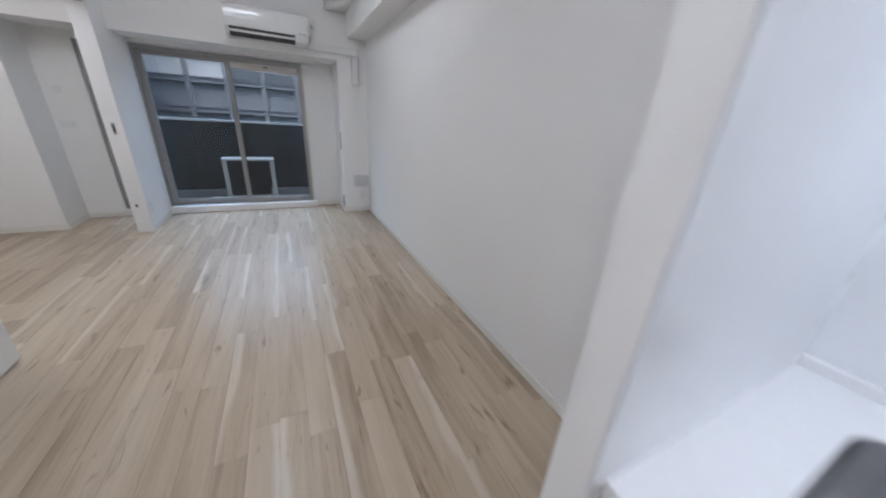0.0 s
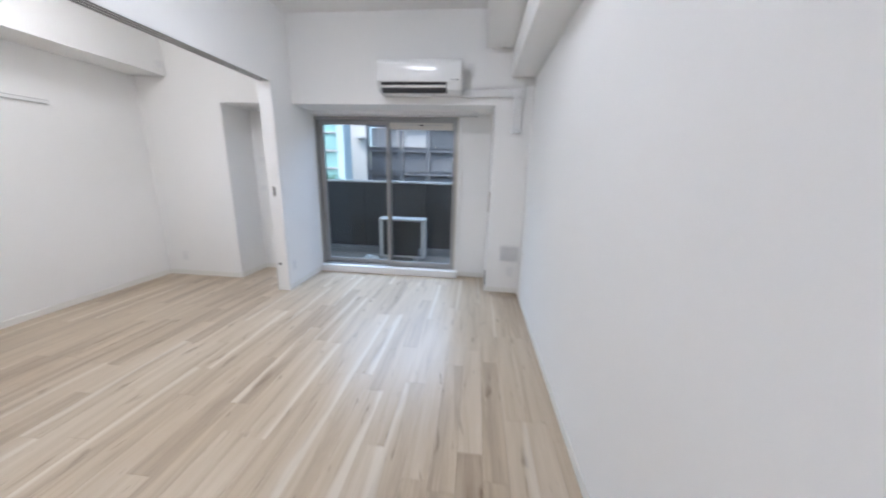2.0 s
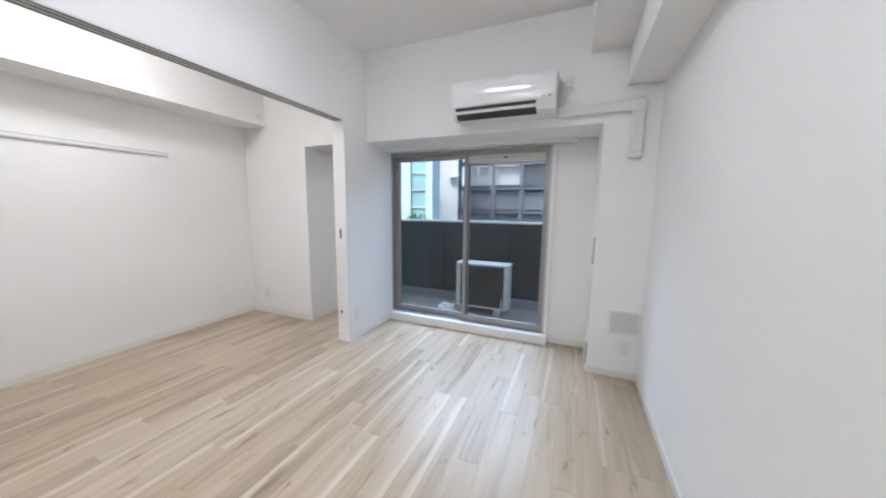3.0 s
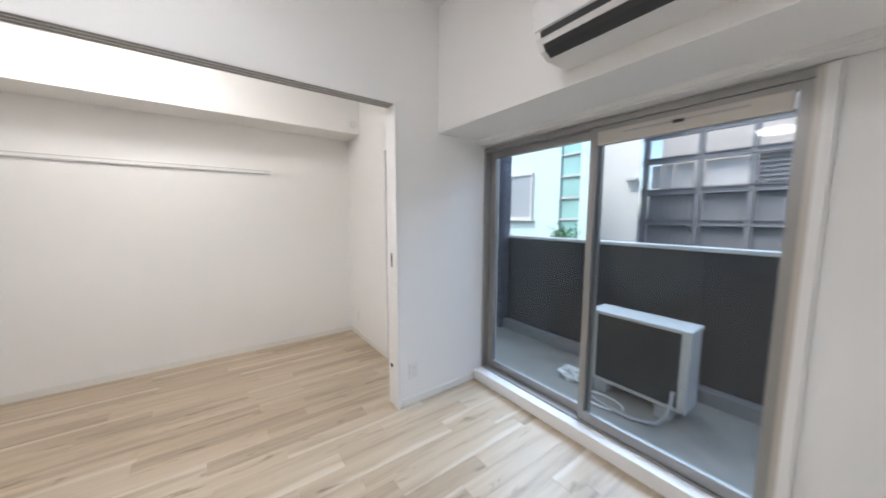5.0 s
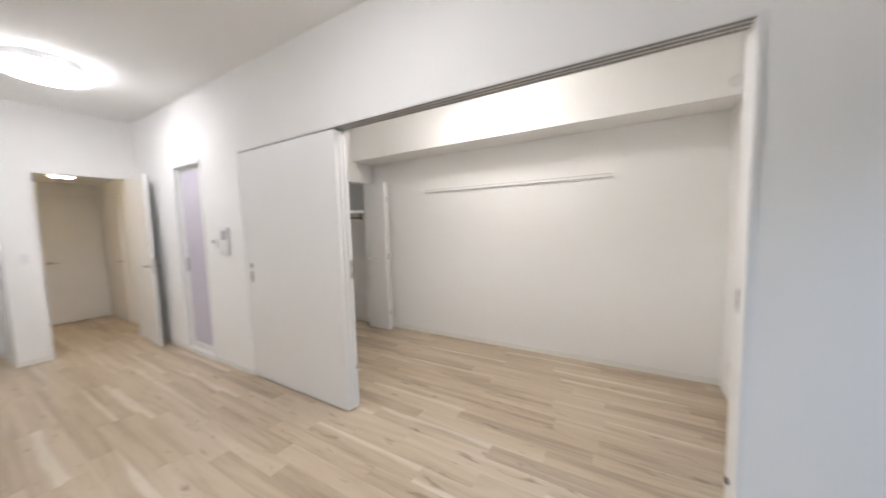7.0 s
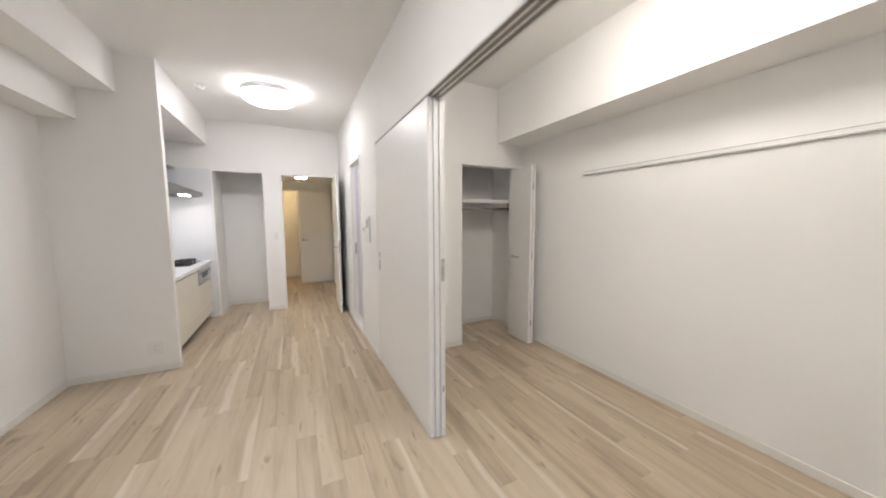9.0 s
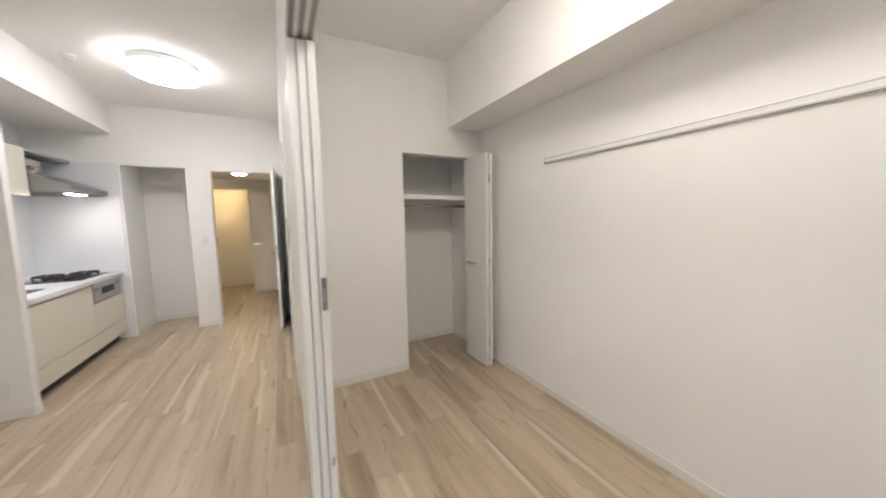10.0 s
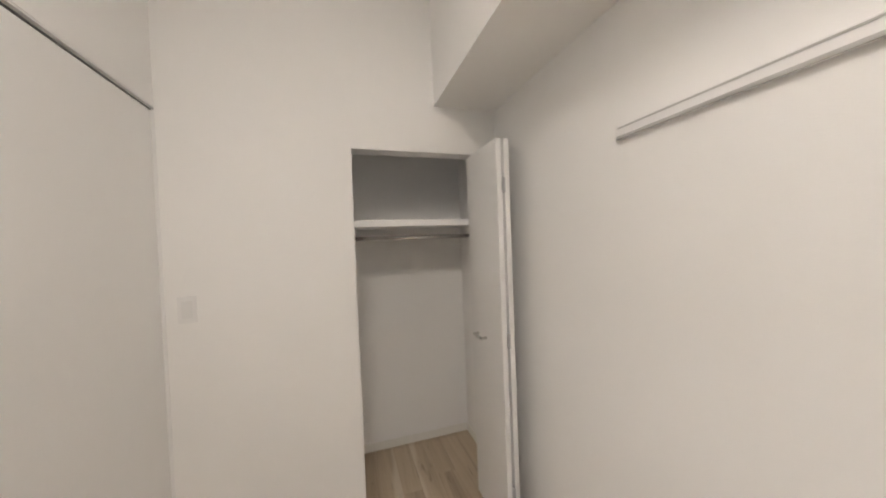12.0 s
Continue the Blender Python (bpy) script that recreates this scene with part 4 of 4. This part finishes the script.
part("valve_cover", box((UX1 - 0.05, UY0 - 0.02, 0.06), (UX1 - 0.006, UY0, 0.20), 0.006), WHITEMETAL, ou)
for x in (UX0 + 0.08, UX1 - 0.18):
    part("foot", box((x, UY0 - 0.03, -0.08), (x + 0.10, UY1 + 0.03, 0.0), 0.006), GREYP, ou)
hose = thing("drain_hose", None, "pale pipe and hose loop behind the outdoor unit", "hose")
part("pipe", tube([(0.40, 6.93, 0.15), (0.41, 6.88, 0.10), (0.40, 6.84, 0.0), (0.36, 6.78, -0.055), (0.22, 6.72, -0.066), (0.05, 6.72, -0.066), (-0.10, 6.76, -0.066)], 0.013, 10), GREYP, hose, smooth=True)
part("loop", tube([(-0.02 + 0.16 * math.cos(a), 6.78 + 0.09 * math.sin(a), -0.070) for a in [0.35 * k for k in range(17)]], 0.009, 8), PLATE, hose, smooth=True)
bag = thing("plastic_bag", None, "crumpled pale plastic bag lying on the balcony floor", "bag")
bm = bmesh.new()
bmesh.ops.create_icosphere(bm, subdivisions=3, radius=0.10)
for v in bm.verts:
    k = 1 + 0.45 * noise.noise(v.co * 14)
    k *= 1 + 0.5 * noise.noise(v.co * 31 + Vector((7, 3, 1)))
    v.co = Vector((v.co.x * k * 1.15, v.co.y * k * 0.9, max(-0.03, v.co.z * 0.6 * k)))
part("film", bm, PLASTIC, bag)
bag.matrix_basis = pose(-0.36, 6.95, -0.05)

# brick pier at the end of the parapet
pier = tagged(new("brick_pier"), "slate grey brick pier at the end of the balcony", "pier", kind="structure")
part("core", box((-2.30, 7.368, -0.3), (-1.676, 7.51, 2.6)), MORTAR, pier)

# ---- street side ----
structure("ground", box((-400, 6.6, -6.4), (400, 600, -6.2)), ASPHALT, "dark asphalt ground far below the balcony", "ground")


def window_unit(parent, x0, x1, z0, z1, y, frame_mat, pane_mat):
    w = part("window", boxes(((x0, y - 0.05, z0), (x0 + 0.05, y, z1)), ((x1 - 0.05, y - 0.05, z0), (x1, y, z1)), ((x0 + 0.05, y - 0.05, z1 - 0.05), (x1 - 0.05, y, z1)), ((x0 + 0.05, y - 0.05, z0), (x1 - 0.05, y, z0 + 0.05))), frame_mat, parent)
    part("pane", box((x0 + 0.05, y - 0.02, z0 + 0.05), (x1 - 0.05, y - 0.01, z1 - 0.05)), pane_mat, w)
    part("sill", box((x0 - 0.04, y - 0.10, z0 - 0.04), (x1 + 0.04, y, z0)), WHITEMETAL, w)


PANEGREY = mat("grey_blind_pane", (0.40, 0.43, 0.44), 0.2, var=0.08, vscale=4)
def footprint(points, z0, z1):
    """An upright prism over a ground plan."""
    bm = bmesh.new()
    lo, hi = [bm.verts.new((x, y, z0)) for x, y in points], [bm.verts.new((x, y, z1)) for x, y in points]
    bm.faces.new(lo)
    bm.faces.new(hi[::-1])
    for i in range(len(lo)):
        j = (i + 1) % len(lo)
        bm.faces.new((lo[i], hi[i], hi[j], lo[j]))
    bmesh.ops.recalc_face_normals(bm, faces=bm.faces)
    return bm


aq = tagged(new("aqua_building"), "pale aqua rendered building across the lane", "building")
part("wall", footprint([(-16, 10.0), (-2.62, 10.0), (-2.75, 10.5), (-9.0, 17.0), (-16, 17.0)], -6.2, 4.6), CYANWALL, aq)
part("roof", footprint([(-16.1, 9.9), (-2.52, 9.9), (-2.65, 10.55), (-8.95, 17.1), (-16.1, 17.1)], 4.6, 4.8), GREYBLD, aq)
part("stair_wall", box((-2.20, 10.0, -6.2), (-2.02, 10.45, 4.6)), CYANWALL, aq)
for z in (-4.7, -1.7, 1.33):
    for x in (-9.6, -6.8, -3.92):
        window_unit(aq, x, x + 0.66, z, z + 1.0, 10.0, WHITEMETAL, PANEGREY)
for k in range(10):
    part("glass_block", box((-2.62, 10.06, 0.1 + 0.42 * k), (-2.20, 10.14, 0.48 + 0.42 * k), 0.01, 1), GREENGLASS, aq, "sea green glass panel")
    part("landing_edge", box((-2.62, 10.02, 0.48 + 0.42 * k), (-2.20, 10.2, 0.52 + 0.42 * k)), WHITEMETAL, aq)
rb = tagged(new("ribbed_building"), "pale ribbed metal-clad house end across the lane", "building")
part("wall", footprint([(-6.2, 15.0), (-3.20, 15.0), (-3.25, 15.1), (-4.4, 16.6), (-6.2, 16.6)], -6.2, 6.2), BEIGEWALL, rb)
part("roof", footprint([(-6.3, 14.9), (-3.1, 14.9), (-3.15, 15.15), (-4.35, 16.7), (-6.3, 16.7)], 6.2, 6.35), GREYBLD, rb)
for k in range(19):
    part("rib", box((-6.16 + 0.156 * k, 14.985, -6.2), (-6.10 + 0.156 * k, 15.0, 6.2)), BEIGEWALL, rb)
part("bracket", box((-3.52, 14.75, 2.50), (-3.22, 14.985, 2.57)), WHITEMETAL, rb, "white pipe bracket")
st = tagged(new("parking_structure"), "grey steel parking structure with sheet panels across the lane", "building")
part("back_wall", box((-3.9, 18.5, -6.2), (19.0, 19.0, 6.0)), GREYBLD, st)
for z in (-4.6, -2.7, -0.7, 1.22, 2.25, 3.32, 4.16):
    part("beam", boxes(((-3.95, 16.92, z - 0.10), (19.0, 17.08, z - 0.07)), ((-3.95, 16.98, z - 0.07), (19.0, 17.02, z + 0.07)), ((-3.95, 16.92, z + 0.07), (19.0, 17.08, z + 0.10))), STEELBEAM, st, "grey steel beam")
POSTS = [-3.90, -2.34, -1.10] + [0.14 + 1.24 * k for k in range(15)]
for x in POSTS:
    part("post", box((x, 16.92, -6.2), (x + 0.14, 17.10, 5.2)), STEELBEAM, st, "grey steel post")
for x, x2 in zip(POSTS, POSTS[1:]):
    a, b = x + 0.16, x2 - 0.02
    part("sheet", box((a, 17.14, -1.0), (b, 17.18, 2.24)), GREYSHEET, st, "grey corrugated sheet")
    step = (b - a) / 8
    part("sheet_rib", boxes(*[((a + step * (j + 0.2), 17.10, -1.0), (a + step * (j + 0.6), 17.14, 2.16)) for j in range(8)]), GREYSHEET, st)
    if x > -1.2:
        part("upper_sheet", box((a, 17.14, 2.36), (b, 17.18, 3.22)), GREYSHEET, st, "grey upper sheet")
        part("louver", boxes(*[((a, 17.08, 2.42 + 0.13 * j), (b, 17.14, 2.47 + 0.13 * j)) for j in range(6)]), STEELBEAM, st, "dark louvre slats")
for x0, x1 in ((-3.70, -3.42), (-3.32, -3.06), (-2.96, -2.50), (-2.16, -1.14)):
    part("light_panel", box((x0, 17.18, 2.40), (x1, 17.24, 3.18)), WHITEMETAL, st, "white sheet panel")
part("brace", tube([(-3.0, 17.0, 4.16), (-0.4, 17.0, 5.1)], 0.06, 8), STEELBEAM, st, "slanting steel brace")
part("roof", box((-4.0, 18.2, 6.0), (19.2, 19.2, 6.15)), GREYSHEET, st)
shrub = tagged(new("shrub"), "green leafy shrub on a ledge by the aqua building", "shrub")
part("planter", box((-2.70, 9.70, 0.62), (-2.10, 9.98, 0.86), 0.01), GREYBLD, shrub)
part("bracket", box((-2.60, 9.98, 0.56), (-2.20, 10.02, 0.64)), GREYBLD, shrub)
part("stem", tube([(-2.40, 9.84, 0.84), (-2.41, 9.85, 1.0), (-2.38, 9.84, 1.12)], 0.012, 6), LEAF, shrub)
bm = bmesh.new()
for k in range(220):
    c = Vector((random.gauss(-2.40, 0.13), random.gauss(9.84, 0.06), random.gauss(1.04, 0.08)))
    q = Euler((random.uniform(0, 6), random.uniform(0, 6), random.uniform(0, 6))).to_quaternion()
    s = random.uniform(0.025, 0.045)
    bm.faces.new([bm.verts.new(c + q @ Vector(p)) for p in ((-s, 0, 0), (0, -s * 0.5, 0), (s, 0, 0), (0, s * 0.5, 0))])
part("crown", bm, LEAF, shrub)

# ---- bricks of the pier ----
bm = box((-0.105, -0.012, -0.024), (0.105, 0.012, 0.024), 0.003, 1)
brick_me = bpy.data.meshes.new("brick")
bm.to_mesh(brick_me)
bm.free()
brick_me.materials.append(BRICK)
half_me = bpy.data.meshes.new("brick")
bm = box((-0.0505, -0.012, -0.024), (0.0505, 0.012, 0.024), 0.003, 1)
bm.to_mesh(half_me)
bm.free()
half_me.materials.append(BRICK)
for r in range(-2, 46):
    z, odd = 0.055 * r, r % 2
    edge = -1.664
    for c in range(4 if odd else 3):
        short = odd and c == 0
        w = 0.101 if short else 0.210
        o = new("brick", half_me if short else brick_me)
        o.parent = pier
        o.location = (edge - w / 2, 7.360 + random.uniform(-0.002, 0.002), z)
        edge -= w + 0.008
    o = new("brick", half_me)
    o.parent = pier
    o.matrix_basis = pose(-1.6685 + random.uniform(-0.002, 0.002), 7.374 + 0.0505, z, 0, 0, 90)

# ---- floor boards ----
rng = random.Random(7)
floor_ob = bpy.data.objects["floor"]
BW, BL, GAP = 0.120, 0.908, 0.0006
meshes = {}


def board_mesh(w, ln):
    key = (round(w, 3), round(ln, 3))
    if key not in meshes:
        x, y, b = w / 2 - GAP / 2, ln / 2 - GAP / 2, 0.0006
        verts = [(-x, -y, -0.012), (x, -y, -0.012), (x, y, -0.012), (-x, y, -0.012), (-x, -y, -b), (x, -y, -b), (x, y, -b), (-x, y, -b),
                 (-x + b, -y + b, 0), (x - b, -y + b, 0), (x - b, y - b, 0), (-x + b, y - b, 0)]
        faces = [(8, 9, 10, 11)]
        for i in range(4):
            j = (i + 1) % 4
            faces += [(i, j, j + 4, i + 4), (i + 4, j + 4, j + 8, i + 8)]
        me = bpy.data.meshes.new("board")
        me.from_pydata(verts, [], faces)
        me.materials.append(FLOOR)
        meshes[key] = me
    return meshes[key]


rows = int(math.ceil((XR - XL) / BW))
for r in range(rows):
    xa = XL + r * BW
    xb = min(xa + BW, XR + 0.02)
    xc = (xa + xb) / 2
    lo = 1.26 if xc < XP - 0.02 else -0.72
    if -0.70 < xc < 0.11:
        lo = -3.72
    elif 0.11 <= xc < 0.99:
        lo = -1.30
    hi = 6.19 if xc > 1.0 else 6.12
    y = lo - rng.uniform(0.0, BL * 0.85)
    while y < hi - 0.01:
        a, b = max(y, lo), min(y + BL, hi)
        if b - a > 0.02:
            o = new("board", board_mesh(xb - xa, b - a))
            o.parent = floor_ob
            o.location = (xc, (a + b) / 2, 0.0)
        y += BL
bm = bmesh.new()
for xa, xb, far in ((-0.86, -0.722, -0.72), (0.122, 0.75, -1.30)):
    x = xa
    while x < xb - 0.01:
        y = -3.72
        while y < far - 0.02:
            add_box(bm, (x, y, -0.012), (min(x + BW, xb) - GAP, min(y + BL, far) - GAP, 0.0))
            y += BL
        x += BW
hall_boards = part("hall_boards", bm, FLOOR, floor_ob)
hall_boards["kind"] = "stuff"
